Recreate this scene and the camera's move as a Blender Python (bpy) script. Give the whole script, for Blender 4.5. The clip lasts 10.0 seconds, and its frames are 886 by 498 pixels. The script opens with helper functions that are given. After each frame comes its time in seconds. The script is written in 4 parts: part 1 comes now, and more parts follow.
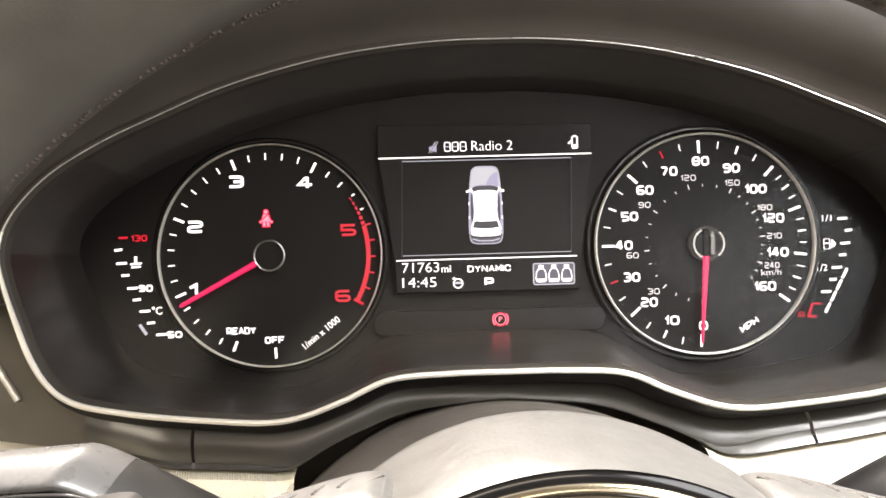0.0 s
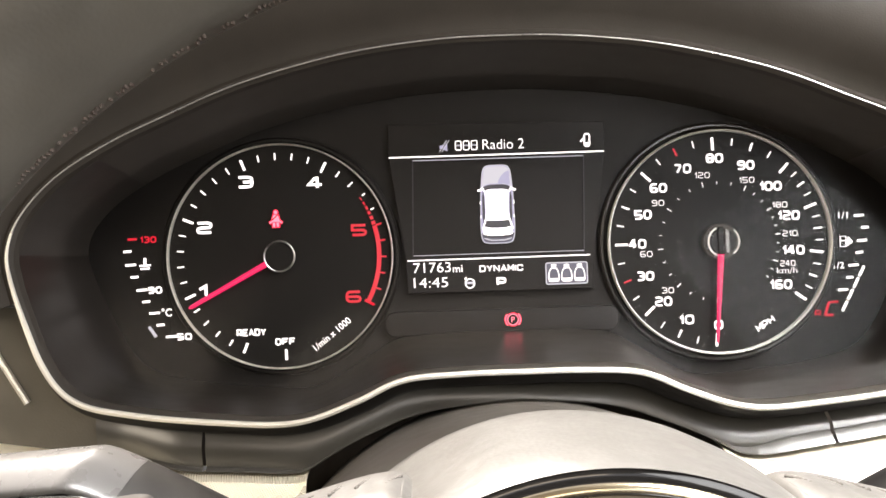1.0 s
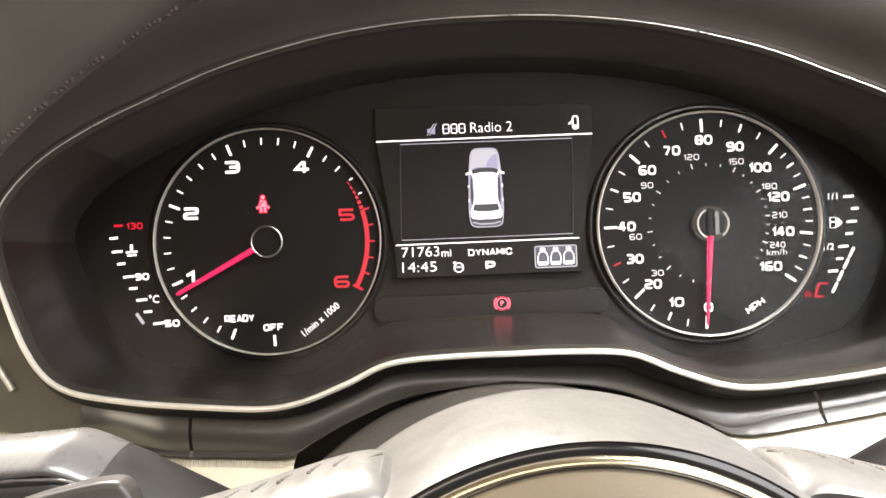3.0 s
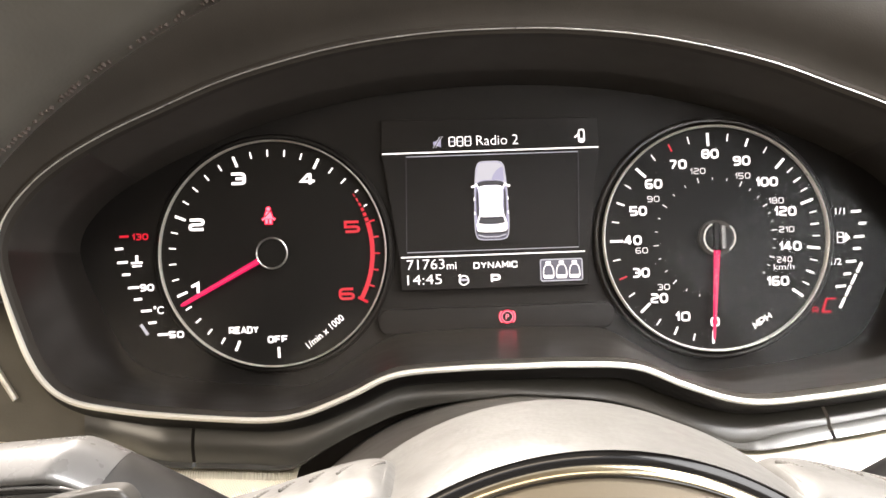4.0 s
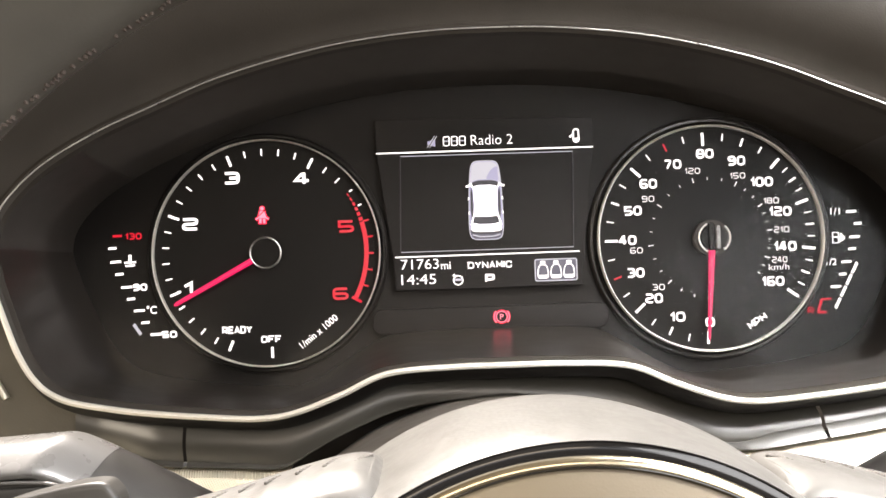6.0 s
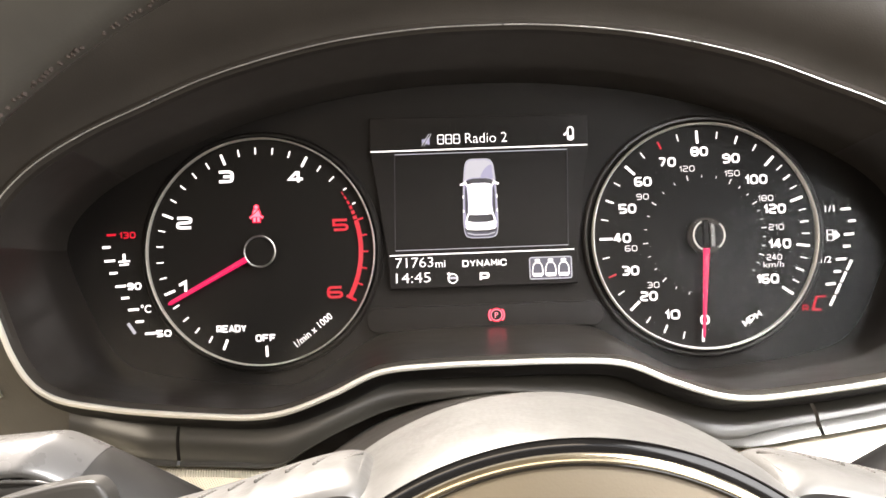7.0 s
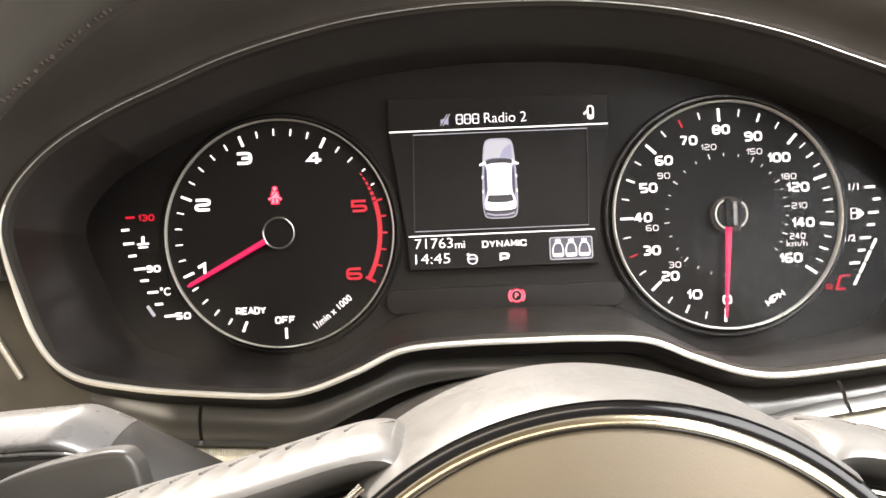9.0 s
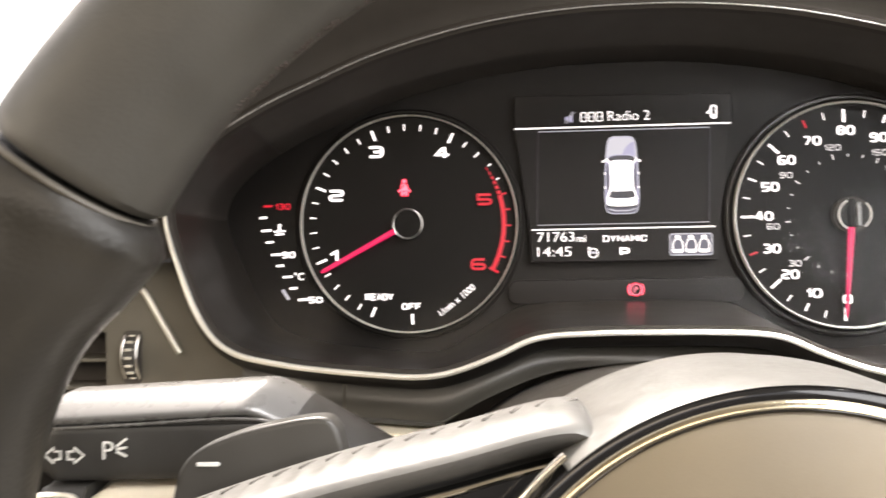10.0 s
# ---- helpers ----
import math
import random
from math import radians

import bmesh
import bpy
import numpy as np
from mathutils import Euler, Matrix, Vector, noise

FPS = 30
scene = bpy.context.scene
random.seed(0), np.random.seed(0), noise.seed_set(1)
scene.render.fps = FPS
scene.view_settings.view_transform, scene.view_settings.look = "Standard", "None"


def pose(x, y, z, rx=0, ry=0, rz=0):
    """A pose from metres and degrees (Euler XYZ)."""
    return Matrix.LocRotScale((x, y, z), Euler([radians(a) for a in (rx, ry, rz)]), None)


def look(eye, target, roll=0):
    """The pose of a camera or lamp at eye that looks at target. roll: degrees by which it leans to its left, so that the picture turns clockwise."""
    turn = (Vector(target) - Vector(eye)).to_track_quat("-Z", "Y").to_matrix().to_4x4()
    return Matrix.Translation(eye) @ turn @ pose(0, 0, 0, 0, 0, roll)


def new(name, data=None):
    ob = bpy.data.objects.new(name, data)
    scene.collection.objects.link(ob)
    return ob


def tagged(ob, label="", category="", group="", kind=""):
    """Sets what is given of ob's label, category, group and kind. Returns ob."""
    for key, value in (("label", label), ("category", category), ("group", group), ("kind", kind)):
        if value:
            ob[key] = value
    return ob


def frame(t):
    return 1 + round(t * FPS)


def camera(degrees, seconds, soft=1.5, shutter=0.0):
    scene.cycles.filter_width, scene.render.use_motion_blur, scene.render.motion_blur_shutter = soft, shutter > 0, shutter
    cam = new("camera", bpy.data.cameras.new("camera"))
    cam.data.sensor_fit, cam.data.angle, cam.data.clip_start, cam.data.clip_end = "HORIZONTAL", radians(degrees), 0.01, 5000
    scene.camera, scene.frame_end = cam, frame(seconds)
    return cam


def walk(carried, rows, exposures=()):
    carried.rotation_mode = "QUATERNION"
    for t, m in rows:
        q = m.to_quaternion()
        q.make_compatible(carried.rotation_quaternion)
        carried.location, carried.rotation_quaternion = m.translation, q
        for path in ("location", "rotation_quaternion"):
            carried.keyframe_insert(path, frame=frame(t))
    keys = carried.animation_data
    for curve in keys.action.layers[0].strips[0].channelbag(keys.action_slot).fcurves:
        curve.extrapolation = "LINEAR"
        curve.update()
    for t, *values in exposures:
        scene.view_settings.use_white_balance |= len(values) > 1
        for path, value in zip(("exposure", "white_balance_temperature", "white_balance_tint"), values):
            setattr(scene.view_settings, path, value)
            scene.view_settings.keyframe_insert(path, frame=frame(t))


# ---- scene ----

# seconds, eye x, y, z, yaw to the left, pitch up, roll
cam = camera(56.0, 10.0, soft=1.55, shutter=0.5)
ROWS = [
    (0, -0.02710, -0.37146, 0.00185, -1.015, -0.163, -1.576),
    (0.5, -0.03188, -0.37498, 0.00103, -0.725, 0.013, -1.612),
    (1, -0.02961, -0.36775, 0.00017, -0.629, 0.105, -1.910),
    (1.5, -0.03214, -0.36567, -0.00255, -0.553, -0.354, -2.239),
    (2, -0.02621, -0.36245, -0.00220, -0.892, -1.112, -2.470),
    (2.5, -0.02846, -0.36376, -0.00416, -1.080, -1.101, -2.295),
    (3, -0.02609, -0.36590, -0.00339, -0.832, -0.458, -2.337),
    (4.5, -0.02606, -0.36435, -0.00614, -0.436, 1.037, -1.936),
    (5, -0.02521, -0.36394, -0.00596, -0.479, 1.214, -1.900),
    (5.5, -0.02524, -0.36505, -0.00681, -0.469, 1.314, -1.977),
    (6, -0.02392, -0.36397, -0.00857, -0.559, 1.211, -1.950),
    (7.5, -0.02224, -0.36333, -0.00942, -0.694, 1.127, -2.115),
    (8, -0.02409, -0.36116, -0.01129, -0.521, 1.049, -1.993),
    (8.5, -0.02431, -0.36335, -0.01187, -0.441, 0.895, -2.135),
    (9, -0.02663, -0.36130, -0.01444, 0.028, 0.748, -2.389),
    (9.2, -0.03166, -0.36397, -0.01360, 0.220, 0.700, -2.480),
    (9.3, -0.03418, -0.36560, -0.01318, 0.694, 0.643, -2.480),
    (9.4, -0.03669, -0.36728, -0.01276, 1.391, 0.542, -2.355),
    (9.5, -0.03921, -0.36880, -0.01234, 1.830, 0.462, -2.237),
    (9.6, -0.04168, -0.37026, -0.01273, 2.273, 0.430, -2.147),
    (9.7, -0.04416, -0.37163, -0.01312, 2.628, 0.430, -2.000),
    (9.8, -0.04663, -0.37323, -0.01352, 3.090, 0.371, -1.700),
    (9.9, -0.04911, -0.37490, -0.01391, 3.780, 0.350, -1.450),
    (10, -0.05158, -0.37681, -0.01430, 4.543, 0.400, -1.009),
]
walk(cam, [(t, pose(x, y, z, 90 + pitch, 0, yaw) @ pose(0, 0, 0, 0, 0, roll)) for t, x, y, z, yaw, pitch, roll in ROWS],
     exposures=[(0.0, 0.0, 6850, 15), (10.0, 0.0, 6850, 15)])

# ---- world and lights ----
world = bpy.data.worlds.new("world")
scene.world = world
world.use_nodes = True
sky = world.node_tree.nodes.new("ShaderNodeTexSky")
sky.sky_type, sky.sun_disc = "NISHITA", False
sky.sun_elevation, sky.sun_rotation = radians(55), radians(-26)
sky.air_density, sky.dust_density, sky.ozone_density = 1.0, 4.0, 0.6
back = world.node_tree.nodes["Background"]
pale = world.node_tree.nodes.new("ShaderNodeHueSaturation")
pale.inputs["Saturation"].default_value = 0.25
world.node_tree.links.new(sky.outputs[0], pale.inputs["Color"])
world.node_tree.links.new(pale.outputs[0], back.inputs[0])
back.inputs[1].default_value = 0.30

sun = new("sun", bpy.data.lights.new("sun", "SUN"))
sun.data.energy, sun.data.angle, sun.data.color = 11.5, radians(7), (1.0, 0.96, 0.87)
sun.matrix_world = look((-0.30, 0.62, 1.0), (0, 0, 0))


def area_lamp(name, eye, target, width, height, watts, colour):
    lamp = new(name, bpy.data.lights.new(name, "AREA"))
    lamp.data.shape, lamp.data.size, lamp.data.size_y = "RECTANGLE", width, height
    lamp.data.energy, lamp.data.color = watts, colour
    lamp.matrix_world = look(eye, target)
    return lamp


area_lamp("windscreen_light", (-0.3, 0.22, 0.48), (-0.1, -0.3, -0.1), 1.2, 0.5, 3.0, (1.0, 0.94, 0.84))
area_lamp("side_window_light", (0.455, -0.62, 0.11), (0.0, -0.47, 0.0), 0.95, 0.38, 8.0, (0.95, 0.99, 1.0))
# added narrow fill for the right trim and inlay, not a real window
trim_fill = area_lamp("trim_fill_light", (0.40, -0.44, 0.41), (0.150, -0.080, -0.078), 0.40, 0.22, 2.1, (0.95, 0.99, 1.0))
trim_fill.data.spread = radians(42)
# added warm fill from the left for the inlay, its source unseen
area_lamp("passenger_side_fill", (-1.04, -0.50, 0.22), (-0.1, -0.12, -0.08), 0.9, 0.38, 6.5, (1.0, 0.90, 0.70))
# added fill from behind the driver, no source seen
area_lamp("rear_fill_light", (-0.3, -1.6, 0.33), (-0.05, -0.2, -0.02), 1.2, 0.20, 3.8, (1.0, 0.86, 0.66))


# ---- materials ----
def material(name, base, rough=0.5, metal=0.0, vary=0.25, scale=60.0, grain=900.0, bump=0.1, distance=0.0002,
             spec=0.5, coat=0.0, cells=False, wear=0.1):
    m = bpy.data.materials.new(name)
    m.use_nodes = True
    nt = m.node_tree
    b = nt.nodes["Principled BSDF"]
    b.inputs["Metallic"].default_value = metal
    b.inputs["Specular IOR Level"].default_value = spec
    b.inputs["Coat Weight"].default_value = coat
    b.inputs["Coat Roughness"].default_value = 0.06
    coord = nt.nodes.new("ShaderNodeTexCoord")
    big = nt.nodes.new("ShaderNodeTexNoise")
    big.inputs["Scale"].default_value, big.inputs["Detail"].default_value = scale, 5.0
    nt.links.new(coord.outputs["Object"], big.inputs["Vector"])
    ramp = nt.nodes.new("ShaderNodeMapRange")
    ramp.inputs["From Min"].default_value, ramp.inputs["From Max"].default_value = 0.3, 0.7
    ramp.inputs["To Min"].default_value, ramp.inputs["To Max"].default_value = 1 - vary, 1 + vary
    nt.links.new(big.outputs["Fac"], ramp.inputs["Value"])
    mul = nt.nodes.new("ShaderNodeVectorMath")
    mul.operation = "SCALE"
    mul.inputs[0].default_value = base
    nt.links.new(ramp.outputs[0], mul.inputs["Scale"])
    nt.links.new(mul.outputs[0], b.inputs["Base Color"])
    rr = nt.nodes.new("ShaderNodeMapRange")
    rr.inputs["From Min"].default_value, rr.inputs["From Max"].default_value = 0.3, 0.7
    rr.inputs["To Min"].default_value, rr.inputs["To Max"].default_value = max(0.02, rough - wear), min(1, rough + wear)
    mid = nt.nodes.new("ShaderNodeTexNoise")
    mid.inputs["Scale"].default_value, mid.inputs["Detail"].default_value = scale * 3.1, 4.0
    nt.links.new(coord.outputs["Object"], mid.inputs["Vector"])
    nt.links.new(mid.outputs["Fac"], rr.inputs["Value"])
    nt.links.new(rr.outputs[0], b.inputs["Roughness"])
    if bump > 0:
        bp = nt.nodes.new("ShaderNodeBump")
        bp.inputs["Strength"].default_value, bp.inputs["Distance"].default_value = bump, distance
        if cells:
            fine = nt.nodes.new("ShaderNodeTexVoronoi")
            fine.feature = "SMOOTH_F1"
            fine.inputs["Scale"].default_value = grain
            nt.links.new(fine.outputs["Distance"], bp.inputs["Height"])
        else:
            fine = nt.nodes.new("ShaderNodeTexNoise")
            fine.inputs["Scale"].default_value, fine.inputs["Detail"].default_value = grain, 3.0
            nt.links.new(fine.outputs["Fac"], bp.inputs["Height"])
        nt.links.new(coord.outputs["Object"], fine.inputs["Vector"])
        nt.links.new(bp.outputs[0], b.inputs["Normal"])
    return m


def glow(name, colour, strength, base=(0.02, 0.02, 0.02)):
    m = bpy.data.materials.new(name)
    m.use_nodes = True
    b = m.node_tree.nodes["Principled BSDF"]
    b.inputs["Base Color"].default_value = (*base, 1)
    b.inputs["Roughness"].default_value = 0.5
    b.inputs["Emission Color"].default_value = (*colour, 1)
    b.inputs["Emission Strength"].default_value = strength
    return m


def ribbed(name, base, rough, metal, period):
    """Brushed inlay with fine slanted ribs."""
    m = material(name, base, rough, metal, 0.1, 40, bump=0)
    nt = m.node_tree
    coord = nt.nodes.new("ShaderNodeTexCoord")
    turn = nt.nodes.new("ShaderNodeMapping")
    turn.inputs["Rotation"].default_value = (0, radians(35), 0)
    wave = nt.nodes.new("ShaderNodeTexWave")
    wave.bands_direction = "X"
    wave.inputs["Scale"].default_value = 0.314 / period
    bp = nt.nodes.new("ShaderNodeBump")
    bp.inputs["Strength"].default_value, bp.inputs["Distance"].default_value = 0.8, 0.0003
    nt.links.new(coord.outputs["Object"], turn.inputs["Vector"])
    nt.links.new(turn.outputs[0], wave.inputs["Vector"])
    nt.links.new(wave.outputs["Fac"], bp.inputs["Height"])
    nt.links.new(bp.outputs[0], nt.nodes["Principled BSDF"].inputs["Normal"])
    return m


HOOD = material("hood_plastic", (0.0265, 0.0222, 0.0176), 0.62, vary=0.12, spec=0.2, scale=25, grain=1700, bump=0.18, cells=True)
# lighter copies of the wall plastic, light put into hood and side colours
INNER_LIT = material("matt_inner_hood_lit", (0.033, 0.0275, 0.0222), 0.7, spec=0.3, vary=0.08, wear=0.03, scale=30, grain=1700, bump=0.10, cells=True)
SIDE_MID = material("inner_side_midtone", (0.0225, 0.0185, 0.0150), 0.5, spec=0.4, vary=0.08, wear=0.03, scale=30, grain=1600, bump=0.06, cells=True)
SHELF = material("satin_binnacle_wall", (0.0145, 0.0116, 0.0093), 0.32, vary=0.08, wear=0.02, scale=30, grain=1500, bump=0.03)
FACE = material("cluster_face", (0.0068, 0.0055, 0.0046), 0.50, spec=0.2, vary=0.08, wear=0.02, scale=20, grain=900, bump=0.03)
DIAL = material("dial_black", (0.0052, 0.0043, 0.0037), 0.5, spec=0.15, vary=0.08, wear=0.02, scale=40, grain=1200, bump=0.05)
GLASS_BLACK = material("screen_black", (0.0086, 0.0072, 0.0066), 0.42, spec=0.2, vary=0.03, bump=0, wear=0.01)
CHROME = material("satin_chrome", (0.96, 0.92, 0.82), 0.34, 0.72, vary=0.03, bump=0.0, wear=0.02)
BRIGHT_CHROME = material("polished_chrome", (0.80, 0.76, 0.68), 0.12, 1.0, vary=0.05, bump=0.01)
RING_CHROME = material("dial_ring_chrome", (0.92, 0.90, 0.84), 0.32, 0.55, vary=0.05, bump=0.0, wear=0.05)
RING_GLINT = material("gold_ring_glint", (0.62, 0.54, 0.39), 0.18, 1.0, vary=0.05, bump=0, wear=0.02)
DARK_CHROME = material("dark_chrome", (0.55, 0.52, 0.48), 0.35, 1.0, vary=0.08, bump=0.02)
PANEL = material("lower_trim_plastic", (0.040, 0.037, 0.031), 0.36, spec=1.0, wear=0.0, vary=0.06, scale=25, bump=0.0)
DASH = material("dash_plastic", (0.092, 0.082, 0.063), 0.6, scale=25, grain=1400, bump=0.3, cells=True)
VOID = material("column_gap_black", (0.042, 0.035, 0.029), 0.8, bump=0)
LEATHER = material("wheel_leather", (0.056, 0.052, 0.044), 0.5, scale=35, grain=1300, bump=0.10, distance=0.0003, cells=True)
# grip leather is darker than the rim: its shade is in the colour
GRIP_LEATHER_SHADED = material("perforated_grip_leather_shaded", (0.025, 0.0222, 0.0180), 0.42, scale=35, grain=900, bump=0.3, distance=0.0003, cells=True)
HUB_LEATHER = material("hub_leather", (0.112, 0.108, 0.101), 0.38, vary=0.10, wear=0.05, scale=110, grain=900, bump=0.18, distance=0.0002, spec=0.8, cells=True)
SHROUD = material("shroud_plastic", (0.100, 0.089, 0.076), 0.45, vary=0.05, wear=0.03, scale=40, grain=1500, bump=0.05)
AIRBAG = material("airbag_cover", (0.126, 0.098, 0.060), 0.5, vary=0.10, scale=30, grain=2400, bump=0.07, cells=True)
PIANO = material("piano_black", (0.011, 0.0105, 0.0105), 0.10, vary=0.1, bump=0, coat=0.2, wear=0.04)
STALK = material("stalk_grey", (0.125, 0.120, 0.114), 0.28, vary=0.03, wear=0.02, scale=60, grain=1500, bump=0.06, spec=0.7)
STALK_DARK = material("stalk_dark", (0.035, 0.033, 0.030), 0.5, scale=40, grain=1500, bump=0.1)
ROOT_SHADED = material("stalk_root_shaded", (0.028, 0.0255, 0.0225), 0.5, spec=0.4, vary=0.08, scale=40, grain=1500, bump=0.1)
PADDLE_GREY = material("paddle_grey", (0.048, 0.045, 0.040), 0.4, vary=0.08, scale=40, grain=1500, bump=0.08)
RIM_THREAD = material("rim_thread", (0.080, 0.060, 0.050), 0.8, grain=3000, bump=0.3)
SEAM_GLINT = material("seam_glint_leather", (0.11, 0.098, 0.080), 0.45, grain=1500, bump=0.1)
BEIGE = material("lever_plastic", (0.62, 0.55, 0.43), 0.5, scale=40, grain=1500, bump=0.1)
THREAD = material("thread_dark", (0.085, 0.078, 0.07), 0.8, grain=3000, bump=0.3)
PRINT = material("white_print", (0.75, 0.74, 0.70), 0.5, vary=0.05, bump=0)
DECO = ribbed("ribbed_aluminium", (0.94, 0.86, 0.68), 0.36, 0.5, 0.0007)
LINING = material("roof_lining", (0.34, 0.31, 0.27), 0.9, scale=10, grain=600, bump=0.3)
CARPET = material("cabin_trim", (0.22, 0.20, 0.165), 0.9, scale=10, grain=500, bump=0.3)
LENS = bpy.data.materials.new("clear_lens")
LENS.use_nodes = True
lens_nodes, lens_links = LENS.node_tree.nodes, LENS.node_tree.links
lens_nodes.remove(lens_nodes["Principled BSDF"])
lens_mix = lens_nodes.new("ShaderNodeMixShader")
lens_gloss = lens_nodes.new("ShaderNodeBsdfGlossy")
lens_gloss.inputs["Roughness"].default_value = 0.15
lens_fresnel = lens_nodes.new("ShaderNodeFresnel")
lens_fresnel.inputs["IOR"].default_value = 1.13
lens_links.new(lens_fresnel.outputs[0], lens_mix.inputs[0])
lens_links.new(lens_nodes.new("ShaderNodeBsdfTransparent").outputs[0], lens_mix.inputs[1])
lens_links.new(lens_gloss.outputs[0], lens_mix.inputs[2])
lens_links.new(lens_mix.outputs[0], lens_nodes["Material Output"].inputs[0])
WHITE = glow("lit_white", (1.0, 0.97, 0.96), 2.2)
SOFT = glow("lit_white_soft", (0.90, 0.90, 1.0), 0.75)
FAINT = glow("lit_white_small", (1.0, 0.96, 0.95), 1.2)
RED = glow("lit_red", (1.0, 0.0, 0.030), 0.85)
NEEDLE = glow("lit_needle", (1.0, 0.0, 0.12), 1.05)
WARN_HALO = glow("lit_warning_halo", (1.0, 0.0, 0.05), 1.7)
WARN_PALE = glow("lit_warning_core", (1.0, 0.21, 0.29), 2.1)
LILAC = glow("lit_lilac", (0.66, 0.64, 0.92), 0.70)
BLUEGREY = glow("lit_bluegrey", (0.20, 0.19, 0.28), 0.5)
SLATE = glow("lit_slate", (0.06, 0.055, 0.075), 0.5)


# ---- helpers for building ----
def thing(name, place, label, category, group="", kind=""):
    e = new(name)
    e.empty_display_size = 0.02
    e.location = place
    return tagged(e, label, category, group, kind)


def adopt(ob, parent):
    """Make ob a part that keeps its own place in the world."""
    if parent is not None:
        ob.parent = parent
        ob.matrix_parent_inverse = Matrix.Translation(-parent.location) if parent.parent is None else Matrix()
    return ob


def part(name, bm, mat, parent=None, label="", smooth=True, kind=""):
    me = bpy.data.meshes.new(name)
    bmesh.ops.recalc_face_normals(bm, faces=bm.faces)
    for f in bm.faces:
        f.smooth = smooth
    bm.to_mesh(me)
    bm.free()
    me.materials.append(mat)
    ob = new(name, me)
    if smooth:
        me.set_sharp_from_angle(angle=radians(38))
    adopt(ob, parent)
    return tagged(ob, label, kind=kind) if (label or kind) else ob


def loft(rings, wrap=True, close=False, cap=True):
    """Skin a row of rings of equal length. wrap: each ring is closed; close: the last ring meets the first."""
    bm = bmesh.new()
    vs = [[bm.verts.new(p) for p in r] for r in rings]
    n, m = len(vs), len(vs[0])
    for i in range(n if close else n - 1):
        a, b = vs[i], vs[(i + 1) % n]
        for j in range(m if wrap else m - 1):
            k = (j + 1) % m
            bm.faces.new((a[j], a[k], b[k], b[j]))
    if cap and wrap and not close:
        bm.faces.new(list(reversed(vs[0])))
        bm.faces.new(vs[-1])
    return bm


def box(x0, x1, y0, y1, z0, z1, bevel=0.0, seg=2):
    bm = bmesh.new()
    bmesh.ops.create_cube(bm, size=1, matrix=Matrix.LocRotScale(((x0 + x1) / 2, (y0 + y1) / 2, (z0 + z1) / 2), None, (x1 - x0, y1 - y0, z1 - z0)))
    if bevel:
        bmesh.ops.bevel(bm, geom=bm.edges[:], offset=bevel, segments=seg, affect="EDGES", profile=0.6)
    return bm


def plate(points, y0, y1, bevel=0.0):
    """A slab with the outline points (x, z), from y0 (front) to y1."""
    bm = bmesh.new()
    f = bm.faces.new([bm.verts.new((x, y1, z)) for x, z in points])
    r = bmesh.ops.extrude_face_region(bm, geom=[f])
    bmesh.ops.translate(bm, vec=(0, y0 - y1, 0), verts=[v for v in r["geom"] if isinstance(v, bmesh.types.BMVert)])
    if bevel:
        edges = [e for e in bm.edges if all(abs(v.co.y - y0) < 1e-7 for v in e.verts)]
        bmesh.ops.bevel(bm, geom=edges, offset=bevel, segments=3, affect="EDGES", profile=0.6)
    return bm


def torus(cx, cy, cz, major, radial, axial, n=96, m=12, a0=None, a1=None):
    rings = []
    full = a0 is None
    for i in range(n if full else n + 1):
        a = 2 * math.pi * i / n if full else radians(a0 + (a1 - a0) * i / n)
        ring = []
        for j in range(m):
            p = 2 * math.pi * j / m
            r = major + radial * math.cos(p)
            ring.append((cx + r * math.cos(a), cy - axial * math.sin(p), cz + r * math.sin(a)))
        rings.append(ring)
    return loft(rings, close=full)


def disc(cx, y, cz, r, n=96, back=0.002):
    return plate([(cx + r * math.cos(2 * math.pi * i / n), cz + r * math.sin(2 * math.pi * i / n)) for i in range(n)], y, y + back)


def spline(points, steps, closed=False):
    """Catmull-Rom curve through the points (tuples of any length)."""
    out, n = [], len(points)
    for i in range(n if closed else n - 1):
        p = [points[(i + k) % n] if closed else points[min(max(i + k, 0), n - 1)] for k in (-1, 0, 1, 2)]
        for s in range(steps):
            t = s / steps
            out.append(tuple(0.5 * (2 * b + (c - a) * t + (2 * a - 5 * b + 4 * c - d) * t * t + (3 * b - a - 3 * c + d) * t ** 3) for a, b, c, d in zip(*p)))
    if not closed:
        out.append(tuple(points[-1]))
    return out


def smooth(x, a, b):
    t = min(max((x - a) / (b - a), 0), 1)
    return t * t * (3 - 2 * t)


def tube(path, radius, m=8, closed=False):
    """A round bar along the path; radius: a number or one for each point."""
    rings, n = [], len(path)
    for i in range(n):
        a, b = (path[i - 1], path[(i + 1) % n]) if closed else (path[max(i - 1, 0)], path[min(i + 1, n - 1)])
        d = (Vector(b) - Vector(a)).normalized()
        u = d.cross(Vector((0, 1, 0)))
        u = u.normalized() if u.length > 1e-6 else Vector((1, 0, 0))
        w = d.cross(u)
        r = radius if isinstance(radius, float) else radius[i]
        rings.append([Vector(path[i]) + r * (math.cos(2 * math.pi * j / m) * u + math.sin(2 * math.pi * j / m) * w) for j in range(m)])
    return loft(rings, close=closed)


